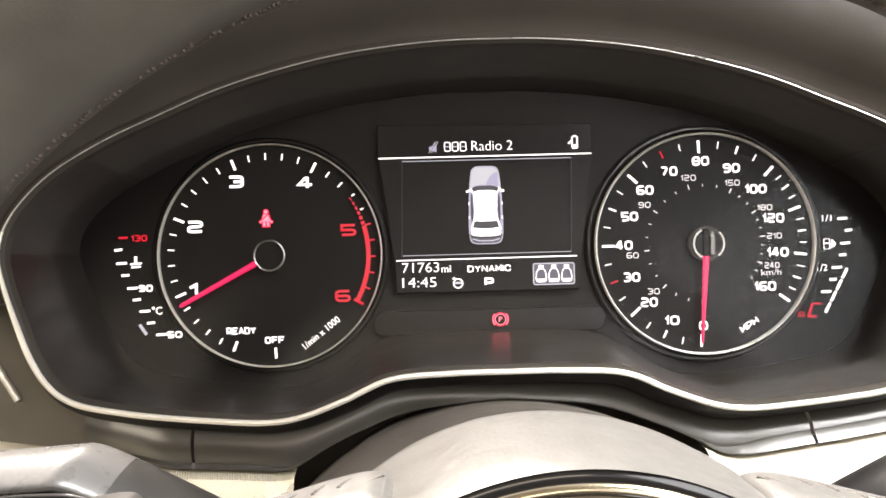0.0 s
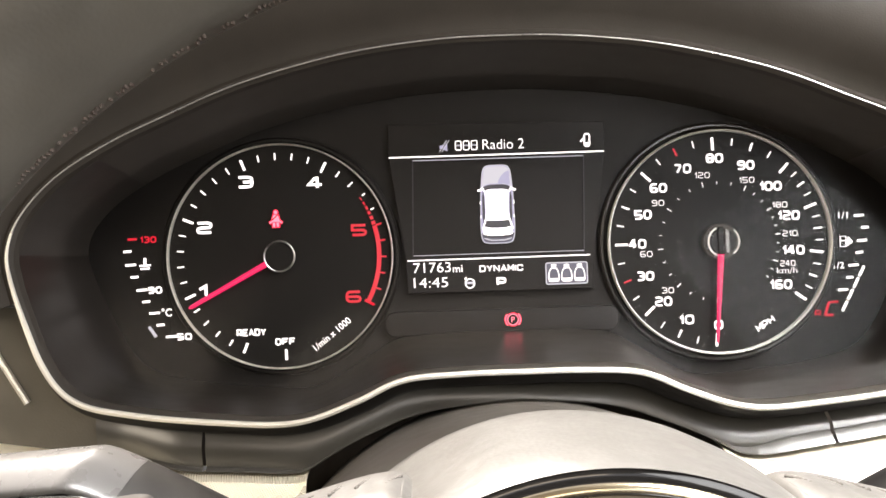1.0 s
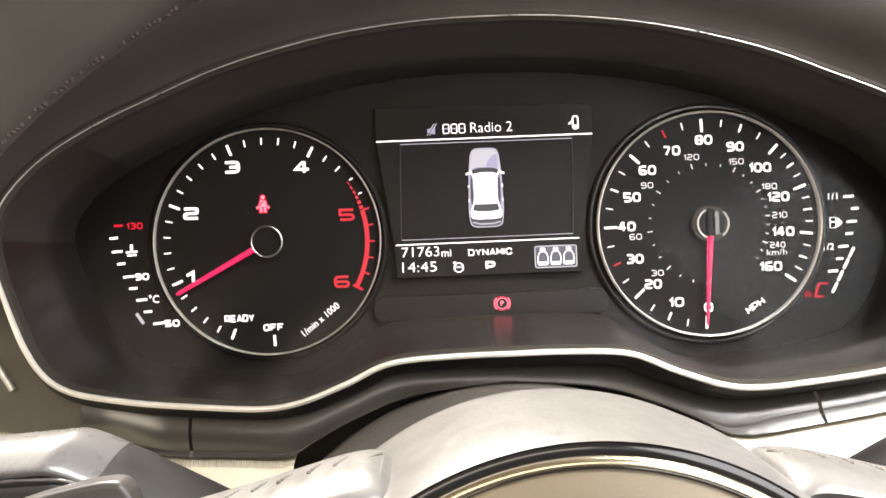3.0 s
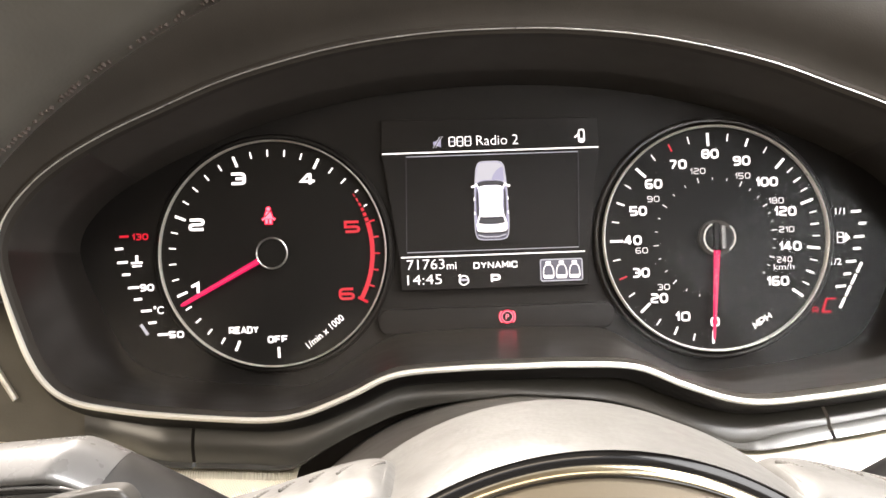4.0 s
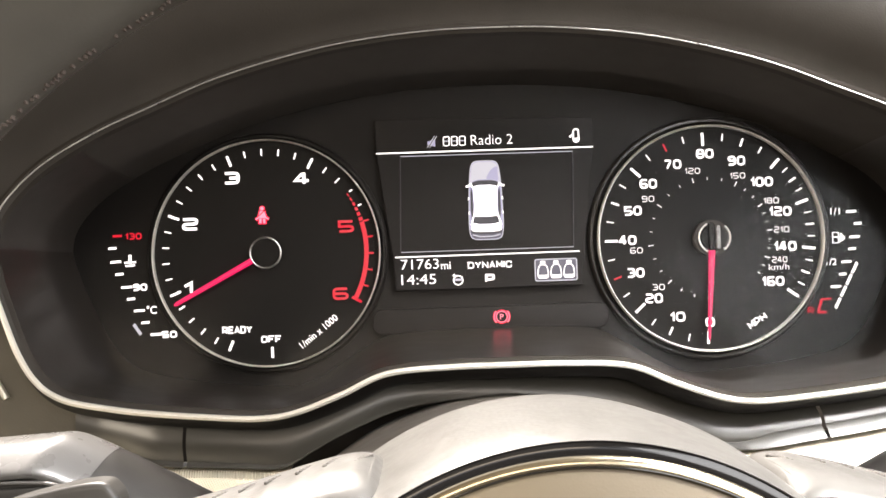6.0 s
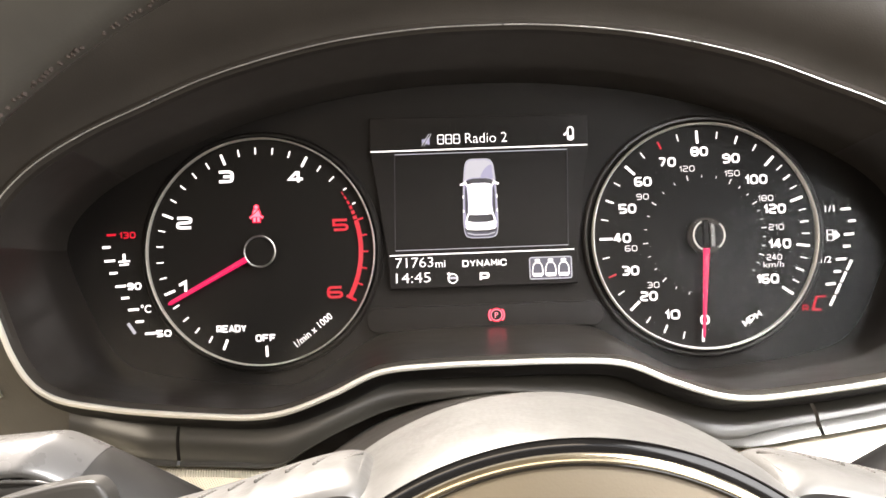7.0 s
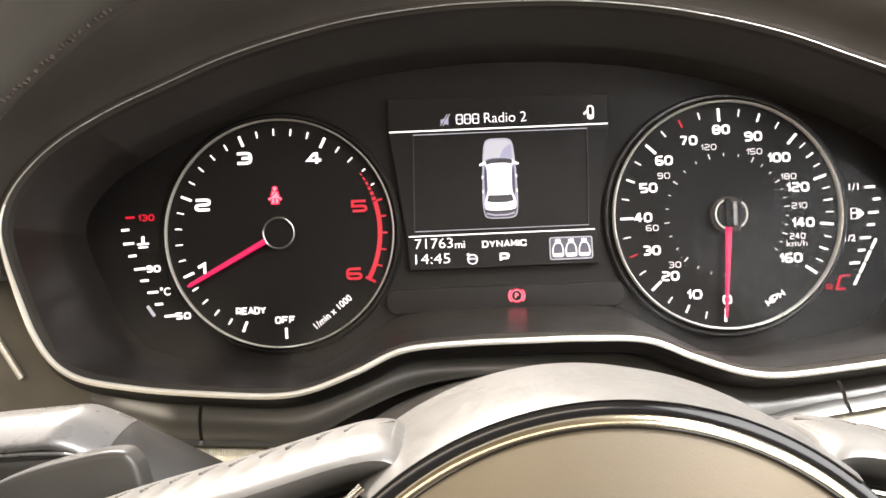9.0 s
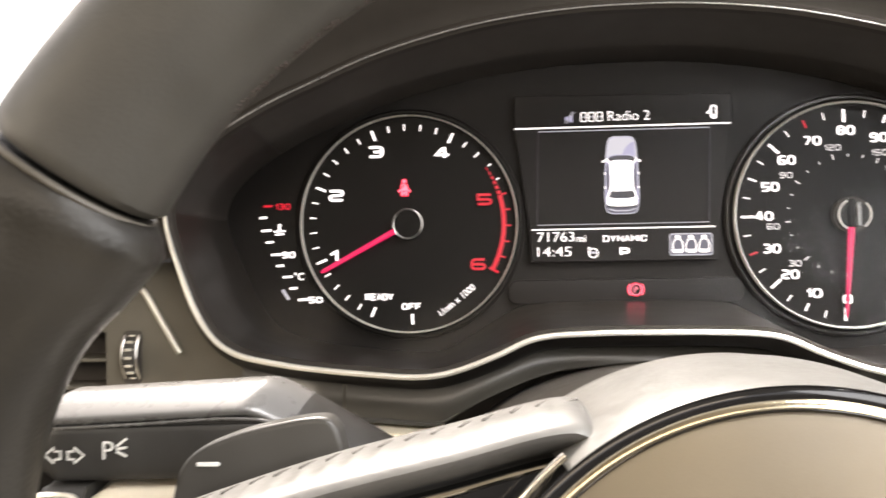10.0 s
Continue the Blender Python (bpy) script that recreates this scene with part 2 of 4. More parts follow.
def lettering(name, body, x, z, height, width, mat, parent, y=-0.0008, turn=0.0, bold=0.0, label=""):
    """Flat characters facing the driver, centred on (x, z), of that height and width."""
    cu = bpy.data.curves.new(name, "FONT")
    cu.body, cu.size, cu.offset = body, 1.0, bold
    cu.resolution_u = 3
    ob = bpy.data.objects.new(name, cu)
    me = bpy.data.meshes.new_from_object(ob)
    bpy.data.objects.remove(ob)
    co = np.array([v.co for v in me.vertices])
    lo, hi = co.min(0), co.max(0)
    me.transform(Matrix.Diagonal((width / (hi[0] - lo[0]), height / (hi[1] - lo[1]), 1, 1)) @ Matrix.Translation((-(lo[0] + hi[0]) / 2, -(lo[1] + hi[1]) / 2, 0)))
    me.transform(pose(x, y, z) @ pose(0, 0, 0, 90, 0, 0) @ pose(0, 0, 0, 0, 0, turn))
    me.materials.append(mat)
    ob = adopt(new(name, me), parent)
    return tagged(ob, label) if label else ob


# wide squared dial characters: strokes over a grid of 6 by 6, "o" closes a stroke, "s" keeps its corners sharp
STROKES = {
    "0": "o00 06 66 60", "1": "s14 36 30", "2": "06 66 63 03 00 60", "3": "06 66 60 00|s23 63", "4": "s40 46 36 02 62",
    "5": "s66 06 03 23|13 63 60 00", "6": "66 06 00 60 63 03", "7": "06 66 20", "8": "o00 06 66 60|s03 63", "9": "00 60 66 06 03 63",
    "R": "s00 06 16|06 66 62 02|s32 60", "E": "s66 06 00 60|s03 53", "A": "s00 36 60|s12 52", "D": "s20 00 06 26|16 66 60 10", "Y": "s06 33 66|s33 30",
    "O": "o00 06 66 60", "F": "s66 06 00|s03 53", "N": "s00 06 60 66", "M": "s00 06 32 66 60", "I": "s30 36", "C": "64 66 06 00 60 62",
    "P": "s00 06 16|06 66 62 02", "H": "s00 06|s60 66|s03 63",
}
NARROW = {"1": (1, 3), "I": (3, 3)}


def rounded_line(points, r, closed):
    """The points of a line with its corners cut to arcs of about r."""
    out, n = [], len(points)
    for i, p in enumerate(points):
        if not closed and i in (0, n - 1):
            out.append(p)
            continue
        a, b = points[i - 1], points[(i + 1) % n]
        ra, rb = min(r, (a - p).length * 0.48), min(r, (b - p).length * 0.48)
        p0, p1 = p + (a - p).normalized() * ra, p + (b - p).normalized() * rb
        out += [(1 - t) ** 2 * p0 + 2 * t * (1 - t) * p + t * t * p1 for t in (0, 0.33, 0.67, 1)]
    return out


def stroke_faces(bm, points, w, closed):
    """Ribbon of width w along the points, mitred at its corners."""
    n, pairs = len(points), []
    for i, p in enumerate(points):
        a = points[i - 1] if (closed or i) else p
        b = points[(i + 1) % n] if (closed or i < n - 1) else p
        d0, d1 = (p - a).normalized(), (b - p).normalized()
        d = (d0 + d1).normalized() if (d0 + d1).length > 1e-6 else d1
        k = w / 2 / max(0.5, d.dot(d1 if d1.length else d0))
        q = Vector((-d.y, d.x)) * k
        pairs.append((bm.verts.new((p.x + q.x, p.y + q.y, 0)), bm.verts.new((p.x - q.x, p.y - q.y, 0))))
    for i in range(n if closed else n - 1):
        (a, b), (c, d) = pairs[i], pairs[(i + 1) % n]
        bm.faces.new((a, b, d, c))


def wide_lettering(name, body, x, z, height, width, mat, parent, y=-0.0008, turn=0.0, weight=0.22, label=""):
    """Broad squared characters of the dials, centred on (x, z), of that height and width."""
    spans = [NARROW.get(c, (0, 6)) for c in body]
    space = 0.30
    units = [(hi - lo) / 6 for lo, hi in spans]
    w = weight * height
    cell = (width - w) / max(0.2, sum(units) + space * 1.0 * (len(body) - 1) + (w / height) * (len(body) - 1) * 0.7)
    bm, at = bmesh.new(), -width / 2 + w / 2
    tall = height - w
    for c, (lo, hi), u in zip(body, spans, units):
        for line in STROKES[c].split("|"):
            closed, sharp = line[0] == "o", line[0] == "s"
            pts = [Vector((at + (int(p[0]) - lo) / 6 * cell, (int(p[1]) / 6 - 0.5) * tall)) for p in line.lstrip("os").split()]
            stroke_faces(bm, pts if sharp else rounded_line(pts, 0.30 * height, closed), w, closed)
        at += (u + space + 0.7 * w / height) * cell
    bm.transform(pose(x, y, z) @ pose(0, 0, 0, 90, 0, 0) @ pose(0, 0, 0, 0, 0, turn))
    ob = part(name, bm, mat, parent, smooth=False)
    return tagged(ob, label) if label else ob


def flat(name, points, mat, parent, y=-0.0008, label=""):
    """A thin lit or printed figure with the outline points (x, z)."""
    return part(name, plate(points, y, y + 0.0003), mat, parent, label, smooth=False)


def bar_points(x0, z0, x1, z1, w0, w1=None):
    w1 = w0 if w1 is None else w1
    d = Vector((x1 - x0, z1 - z0)).normalized()
    n = Vector((-d.y, d.x))
    return [(x0 + n.x * w0 / 2, z0 + n.y * w0 / 2), (x0 - n.x * w0 / 2, z0 - n.y * w0 / 2), (x1 - n.x * w1 / 2, z1 - n.y * w1 / 2), (x1 + n.x * w1 / 2, z1 + n.y * w1 / 2)]


def rounded(x0, x1, z0, z1, r, n=6):
    pts = []
    for cx, cz, a in ((x1 - r, z1 - r, 0), (x0 + r, z1 - r, 90), (x0 + r, z0 + r, 180), (x1 - r, z0 + r, 270)):
        pts += [(cx + r * math.cos(radians(a + 90 * i / n)), cz + r * math.sin(radians(a + 90 * i / n))) for i in range(n + 1)]
    return pts


def frame_bar(name, outline, w, mat, parent, y=-0.0008):
    """A closed line of width w along an outline (x, z)."""
    c = Vector((sum(p[0] for p in outline) / len(outline), sum(p[1] for p in outline) / len(outline)))
    rings = []
    for i, p in enumerate(outline):
        a, b = Vector(outline[i - 1]), Vector(outline[(i + 1) % len(outline)])
        d = (b - a).normalized()
        n = Vector((d.y, -d.x)) * w / 2
        q = Vector(p)
        rings.append([(q.x + n.x, y, q.y + n.y), (q.x - n.x, y, q.y - n.y)])
    return part(name, loft(rings, wrap=False, close=True), mat, parent, smooth=False)


# ---- binnacle ----
HALF = [(0, 82.2), (20, 81.8), (42, 79.8), (63.4, 76.4), (87, 70.5), (107.5, 63.7), (128.2, 54.4), (147.3, 44.7), (166.0, 31.9), (177.9, 18.0), (181.8, 5),
        (178.8, -8.1), (170.2, -28.0), (165.7, -36.3), (161.3, -42.3), (156.0, -46.9), (148.6, -50.3), (136.5, -53.0), (124.0, -55.0), (103.5, -57.0), (85.5, -58.1), (72.8, -56.5),
        (57.5, -51.2), (41.7, -44.8), (20, -43.3), (0, -43.2)]
OUTLINE = spline([(x / 1000, z / 1000) for x, z in HALF] + [(-x / 1000, z / 1000) for x, z in HALF[-2:0:-1]], 8, closed=True)


def rim_y(z, x=0.0):
    return -0.0656 + 0.226 * z - 0.004 * smooth(abs(x), 0.12, 0.17)


def offset(path, d):
    out, n = [], len(path)
    for i in range(n):
        a, b = Vector(path[i - 2]), Vector(path[(i + 2) % n])
        t = (b - a).normalized()
        out.append((path[i][0] - t.y * d, path[i][1] + t.x * d))
    return out


def face_point(x, z):
    k = 0.885 if z > 0 else 0.87 + 0.18 * smooth(abs(x), 0.045, 0.09)
    return (x * 1.015, z * k)


binnacle = thing("instrument_binnacle", (0, 0, -0.06), "dark plastic instrument binnacle with a satin chrome rim line", "binnacle")
ring_rim = [(x, rim_y(z, x), z) for x, z in OUTLINE]
inner = offset(OUTLINE, -0.0016)
ring_inner = [(x, rim_y(z, x) + 0.0012, z) for x, z in inner]
ring_step = [(x, rim_y(z, x) + 0.004, z) for x, z in offset(OUTLINE, -0.0022)]
ring_face = [(*face_point(x, z)[:1], 0.0035, face_point(x, z)[1]) for x, z in offset(OUTLINE, -0.002)]


def wall_ring(t):
    """The wall between the lip and the face: t in depth, rounded where it meets the face."""
    k = t + 0.16 * smooth(t, 0.55, 1.0) * (1 - t)
    return [tuple(a + (b - a) * w for a, b, w in zip(p, q, (k, t, k))) for p, q in zip(ring_step, ring_face)]


N = len(OUTLINE)
WALL = [wall_ring(t) for t in (0, 0.25, 0.5, 0.7, 0.8, 0.88, 0.94, 1)]
floor_span = [i for i in range(N) if OUTLINE[i][1] < 0.005]
roof = [i for i in range(N) if OUTLINE[i][1] > 0.040]
turn = next(k for k in range(len(roof) - 1) if roof[k + 1] != roof[k] + 1)
roof_span = roof[turn + 1:] + roof[:turn + 1]
# one moulding in three tones: light painted into sides and hood
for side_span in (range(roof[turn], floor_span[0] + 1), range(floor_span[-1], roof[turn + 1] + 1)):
    part("inner_side", loft([[ring[i] for i in side_span] for ring in WALL], wrap=False), SIDE_MID, binnacle, "matt black inner side wall, toned between lit hood and floor")
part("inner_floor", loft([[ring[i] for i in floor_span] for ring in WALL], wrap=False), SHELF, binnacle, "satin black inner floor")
part("inner_hood", loft([[ring[i] for i in roof_span] for ring in WALL], wrap=False), INNER_LIT, binnacle, "matt grained inner side of the hood, lightened as if lit")
part("inner_lip", loft([ring_rim, ring_inner, ring_step], cap=False), HOOD, binnacle)
# one chrome line: duller light on the upper run put into darker chrome
chrome_low = [i for i in range(N) if OUTLINE[i][1] < 0.012]
chrome_top = list(range(chrome_low[-1], N)) + list(range(0, chrome_low[0] + 1))
for span_c, mat_c in ((chrome_low, CHROME), (chrome_top, DARK_CHROME)):
    part("chrome_line", tube([(ring_rim[i][0], ring_rim[i][1] - 0.0006, ring_rim[i][2]) for i in span_c], [0.00030 + 0.00078 * smooth(-ring_rim[i][2], -0.03, 0.035) for i in span_c], 8), mat_c, binnacle, "satin chrome line, thicker below, its upper run dimmed in colour")
# hood: front band and rounded top
span = [i for i in list(range(N)) if OUTLINE[i][1] > -0.0145]
cut = next(k for k in range(len(span) - 1) if span[k + 1] != span[k] + 1)
span = span[cut + 1:] + span[:cut + 1]
rows_h = []
for d, dy in ((0.0, 0.0), (0.0012, -0.0006), (0.003, 0.0012), (0.006, 0.0000), (0.010, -0.0030), (0.015, -0.0072), (0.021, -0.0112), (0.028, -0.0138), (0.036, -0.0135), (0.044, -0.0095), (0.051, 0.000), (0.058, 0.022), (0.062, 0.07), (0.063, 0.16)):
    o = offset(OUTLINE, d)
    rows_h.append([(o[i][0], rim_y(o[i][1], o[i][0]) + dy, max(o[i][1], -0.0155)) for i in span])
part("hood", loft(rows_h, wrap=False), HOOD, binnacle)
# underside lip below the chrome line
rows_l = []
lip = [i for i in range(N) if OUTLINE[i][1] < -0.010]
for d, dy in ((0.0, 0.0), (0.0014, 0.0016), (0.0032, 0.0046), (0.0050, 0.0080), (0.0060, 0.0115), (0.0064, 0.0150), (0.0062, 0.040)):
    o = offset(OUTLINE, d)
    rows_l.append([(o[i][0], rim_y(o[i][1], o[i][0]) + dy, o[i][1]) for i in lip])
part("under_lip", loft(rows_l, wrap=False), FACE, binnacle)

# lower trim, in three panels with open seams
EDGE = spline([(0, -0.0550), (0.0267, -0.0572), (0.041, -0.0600), (0.0512, -0.0636), (0.0615, -0.0675), (0.070, -0.0715), (0.077, -0.0752), (0.084, -0.0760), (0.092, -0.0750), (0.105, -0.0731), (0.118, -0.0715), (0.130, -0.0697), (0.165, -0.0645), (0.20, -0.0595), (0.26, -0.0530)], 10)
low_line = sorted(((abs(x), z) for x, z in OUTLINE if z < -0.03 and x >= 0))


def top_z(x):
    for (xa, za), (xb, zb) in zip(low_line, low_line[1:]):
        if xa <= x <= xb and xb > xa:
            return za + (zb - za) * (x - xa) / (xb - xa)
    return low_line[-1][1] if x > low_line[-1][0] else low_line[0][1]


def low_z(x):
    # the strip is a little deeper on the left of the column
    return lower_edge(abs(x)) - (0.0010 * smooth(-x, 0.05, 0.08) + 0.0026 * smooth(-x, 0.08, 0.125))


def lower_edge(x):
    for (xa, za), (xb, zb) in zip(EDGE, EDGE[1:]):
        if xa <= x <= xb:
            return za + (zb - za) * (x - xa) / (xb - xa)
    return EDGE[-1][1]


def trim_panel(x0, x1, n=60):
    rows = []
    for i in range(n + 1):
        x = x0 + (x1 - x0) * i / n
        ax = abs(x)
        zt, zb = top_z(min(ax, 0.155)) - 0.0052, low_z(x)
        back = 0.007 * (1 - smooth(ax, 0.030, 0.080))
        y = -0.0665 + back + 0.009 * smooth(-x, 0.120, 0.150)
        lean = 0.0072 - 0.0064 * smooth(-x, -0.02, 0.06)
        step = smooth(ax, 0.064, 0.096) * (1 - 0.65 * smooth(-x, 0.05, 0.09))
        zc = zb + 0.0034 * step + 0.0006
        ring = [(x, y + 0.026, zt + 0.003), (x, y - 0.0017 + lean, zt + 0.0012)]
        for k in range(9):
            t = k / 8
            ring.append((x, y - 0.0037 + lean * (1 - t) - 0.0016 * math.sin(math.pi * t), zt + (zc - zt) * t))
        ring += [(x, y - 0.0037 + 0.0003 * step, zc - 0.0004), (x, y - 0.0038 - 0.0034 * step, zb + 0.0002), (x, y - 0.0036 - 0.0038 * step, zb - 0.0003), (x, y + 0.006, zb - 0.0010)]
        rows.append(ring)
    return loft(rows, wrap=False)


trim = thing("lower_dash_trim", (0, -0.06, -0.075), "dark grey moulded trim strip under the binnacle", "trim", kind="structure")
part("trim_panel", trim_panel(-0.1130, 0.1104, 90), PANEL, trim)
part("trim_panel", trim_panel(-0.155, -0.1142, 40), PANEL, trim)
part("trim_panel", trim_panel(0.1117, 0.25, 40), PANEL, trim)


def inlay(x0, x1, label):
    rows = []
    for i in range(41):
        x = x0 + (x1 - x0) * i / 40
        z = low_z(x)
        rows.append([(x, -0.060, z - 0.0010), (x, -0.070, z - 0.0016), (x, -0.0745, z - 0.0030), (x, -0.084, z - 0.022), (x, -0.089, z - 0.040), (x, -0.082, z - 0.052)])
    ob = part("decor_inlay", loft(rows, wrap=False), DECO)
    return tagged(ob, label, "trim", "decor inlays", "structure")


inlay(-0.20, -0.077, "ribbed aluminium decor inlay of the dashboard")
inlay(0.0715, 0.30, "ribbed aluminium decor inlay of the dashboard")
gap = part("column_gap", loft([[(s * x, -0.028, z) for s, x, z in ((-1, 0.09, -0.068), (-1, 0.055, -0.060), (-1, 0.036, -0.049), (1, 0.0, -0.0475), (1, 0.036, -0.049), (1, 0.055, -0.060), (1, 0.09, -0.068))], [(x, -0.030, -0.11) for x in (-0.09, -0.055, -0.036, 0, 0.036, 0.055, 0.09)], [(x, -0.12, -0.16) for x in (-0.09, -0.055, -0.036, 0, 0.036, 0.055, 0.09)]], wrap=False), VOID)
tagged(gap, "black gap round the steering column", "gap", kind="structure")

# dashboard body, panel beside the cluster and the vent
dash = part("dashboard", loft([[(x, y, z) for y, z in ((-0.045, -0.30), (-0.045, -0.018), (-0.040, -0.012), (-0.02, -0.006), (0.2, 0.03), (0.46, 0.03), (0.46, -0.3))] for x in (-1.05, -0.6, -0.262)]), HOOD)
tagged(dash, "dark grey grained dashboard", "dashboard", kind="structure")
dash_r = part("dashboard", loft([[(x, y, z) for y, z in ((-0.045, -0.30), (-0.045, -0.018), (-0.040, -0.012), (-0.02, -0.006), (0.2, 0.03), (0.46, 0.03), (0.46, -0.3))] for x in (0.228, 0.3, 0.42)]), HOOD)
tagged(dash_r, "dark grey grained dashboard", "dashboard", kind="structure")

vent = thing("air_vent", (-0.215, -0.05, -0.075), "dashboard air vent with silver surround and ribbed thumbwheel", "vent")
part("vent_panel", plate([(-0.30, -0.0155), (-0.1815, -0.0155), (-0.1690, -0.034), (-0.1590, -0.046), (-0.150, -0.054), (-0.140, -0.0575), (-0.140, -0.088), (-0.30, -0.088), (-0.30, -0.068), (-0.2105, -0.068), (-0.2105, -0.0425), (-0.30, -0.0425)], -0.060, -0.04), DASH, vent, "grey grained plastic")
part("vent_well", box(-0.30, -0.212, -0.041, -0.036, -0.07, -0.04), VOID, vent)
for z in (-0.0535, -0.0645):
    part("slat", box(-0.30, -0.2105, -0.060, -0.042, z - 0.0008, z + 0.0008, 0.0005, 1), DASH, vent)
strip = spline([(-0.30, -0.0225), (-0.225, -0.0226), (-0.2040, -0.0230), (-0.1980, -0.0238), (-0.1940, -0.0273), (-0.1890, -0.036), (-0.1803, -0.0508)], 8)
part("silver_surround", tube([(x, -0.0605, z) for x, z in strip], 0.0013, 8), CHROME, vent, "satin silver bent strip")
part("wheel_slot", plate(rounded(-0.2032, -0.1960, -0.0628, -0.0418, 0.002), -0.0606, -0.058), VOID, vent)
wheel = part("thumbwheel", loft([[(x, -0.052 - 0.0125 * math.cos(a), -0.0522 + 0.0105 * math.sin(a)) for a in [2 * math.pi * i / 48 for i in range(48)]] for x in (-0.2022, -0.1970)]), STALK_DARK, vent)
for x in (-0.2024, -0.1968):
    part("wheel_rim", torus(0, 0, 0, 0.0118, 0.0006, 0.0006, 48, 6), DARK_CHROME, vent).matrix_basis = pose(x, -0.052, -0.0522, 0, 0, 90)
for k in range(-4, 5):
    a = radians(17 * k)
    part("rib", box(-0.2010, -0.1982, -0.0007, 0.0007, -0.00055, 0.00055, 0.0003, 1), CHROME, vent).matrix_basis = pose(0, -0.052 - 0.0127 * math.cos(a), -0.0522 + 0.0107 * math.sin(a))

# ---- instrument cluster ----
cluster = thing("instrument_cluster", (0, 0, -0.045), "black instrument cluster with two lit round gauges and a centre screen", "instrument cluster")
part("face_plate", plate([(x, z) for x, y, z in ring_face], 0.003, 0.006), FACE, cluster, smooth=False)
CX, SX = 0.0971, 0.0967
# clear lens in front of the dials, its foot on the floor of the binnacle
lens_line = [(x * 1.02, min(z, 0.088)) for x, z in offset(OUTLINE, 0.001)]
lens = part("lens", loft([[(x, -0.037 + 0.18 * (z + 0.055) + dy, z) for x, z in lens_line] for dy in (0.0, 0.0012)]), LENS, cluster, "clear plastic lens", smooth=False)
lens.visible_shadow = False


def dial(name, cx, label):
    d = part(name, disc(cx, 0.0, 0, 0.0490, back=0.004), DIAL, cluster, label)
    left = cx < 0
    # right recess and ring brighter than the left, window light put into their finish
    part("recess", torus(cx, 0.0024, 0, 0.0512 if left else 0.0518, 0.0016, 0.0018, 96, 10), FACE if left else SHELF, d)
    part("chrome_ring", torus(cx, -0.0012, 0, 0.0492, 0.00042 if left else 0.0006, 0.0018, 128, 12), CHROME if left else RING_CHROME, d, "thin chrome ring")
    if left:
        part("hub_ring", torus(cx, -0.0034, 0, 0.0066, 0.0004, 0.0006, 48, 8), DARK_CHROME, d)
    else:
        # dark disc paints the shade round the needle cap
        part("hub_shade", disc(cx, -0.0030, 0, 0.0078, 48, 0.003), VOID, d, "dark disc standing in for the shade round the hub")
        for a0, a1 in ((-52, 46), (118, 242)):
            part("hub_ring", torus(cx, -0.0063, 0, 0.0067, 0.0004, 0.0006, 24, 8, a0, a1), RING_CHROME, d, "bright arc of the hub ring")
    return d


def tick_at(d, cx, deg, r0, r1, w, mat, name="tick"):
    a = radians(deg)
    c, s = math.cos(a), math.sin(a)
    return flat(name, bar_points(cx + r0 * c, r0 * s, cx + r1 * c, r1 * s, w), mat, d)


tacho = dial("tachometer", -CX, "black rev counter dial with white digits and a red zone")
speedo = dial("speedometer", SX, "black speed dial with white digits")


def rev(v):
    # degrees on the dial at each thousand
    return float(np.interp(v, range(7), (247.4, 202.4, 157.4, 110.8, 62.6, 16.3, -29.2)))


for i in range(0, 26):
    v = 1 + i * 0.2
    if v < 4.85:
        major, thin = i % 5 == 0, v > 4.5
        tick_at(tacho, -CX, rev(v), 0.0409 if major else (0.0446 if thin else 0.0425), 0.0457 if major else (0.0462 if thin else 0.0454), 0.0010 if major else 0.00055, WHITE)
    else:
        tick_at(tacho, -CX, rev(v), 0.0440, 0.0466, 0.0008, RED)
for deg in (211.2, 220.2, 229.3, 238.5):
    tick_at(tacho, -CX, deg, 0.0423, 0.0452, 0.00062, WHITE)
tick_at(tacho, -CX, 247.4, 0.0408, 0.0454, 0.0010, WHITE)
tick_at(tacho, -CX, 271.6, 0.0410, 0.0456, 0.0010, WHITE)
rings = []
for i in range(25):
    a = radians(rev(5 + i / 24))
    rings.append([(-CX + r * math.cos(a), -0.0008, r * math.sin(a)) for r in (0.0424, 0.0444)])
part("red_zone", loft(rings, wrap=False), RED, tacho, smooth=False)
tick_at(tacho, -CX, rev(6), 0.0418, 0.0462, 0.0012, RED)
for k in range(6):
    w = 0.0005 + 0.00025 * k
    a0, a1 = rev(4.60 + 0.068 * k), rev(4.645 + 0.068 * k)
    rings = [[(-CX + r * math.cos(radians(a)), -0.0008, r * math.sin(radians(a))) for r in (0.0434 - w / 2, 0.0434 + w / 2)] for a in (a0, a1)]
    part("red_dash", loft(rings, wrap=False), RED, tacho, smooth=False)
for n, dx, z in ((1, -0.0344, -0.0141), (2, -0.0328, 0.0136), (3, -0.0142, 0.0331), (4, 0.0163, 0.0317), (5, 0.0349, 0.0104), (6, 0.0316, -0.0188)):
    wide_lettering("numeral", str(n), dx - 0.0972, z, 0.0054, 0.0040 if n == 1 else 0.0070, RED if n > 4 else WHITE, tacho, weight=0.22)
wide_lettering("lettering", "READY", -0.1109, -0.0330, 0.0031, 0.0129, WHITE, tacho, weight=0.20)
wide_lettering("lettering", "OFF", -0.0962, -0.0375, 0.0031, 0.0088, WHITE, tacho, weight=0.20)
lettering("lettering", "1/min x 1000", -0.0756, -0.0348, 0.0030, 0.0200, WHITE, tacho, turn=38, bold=0.0)


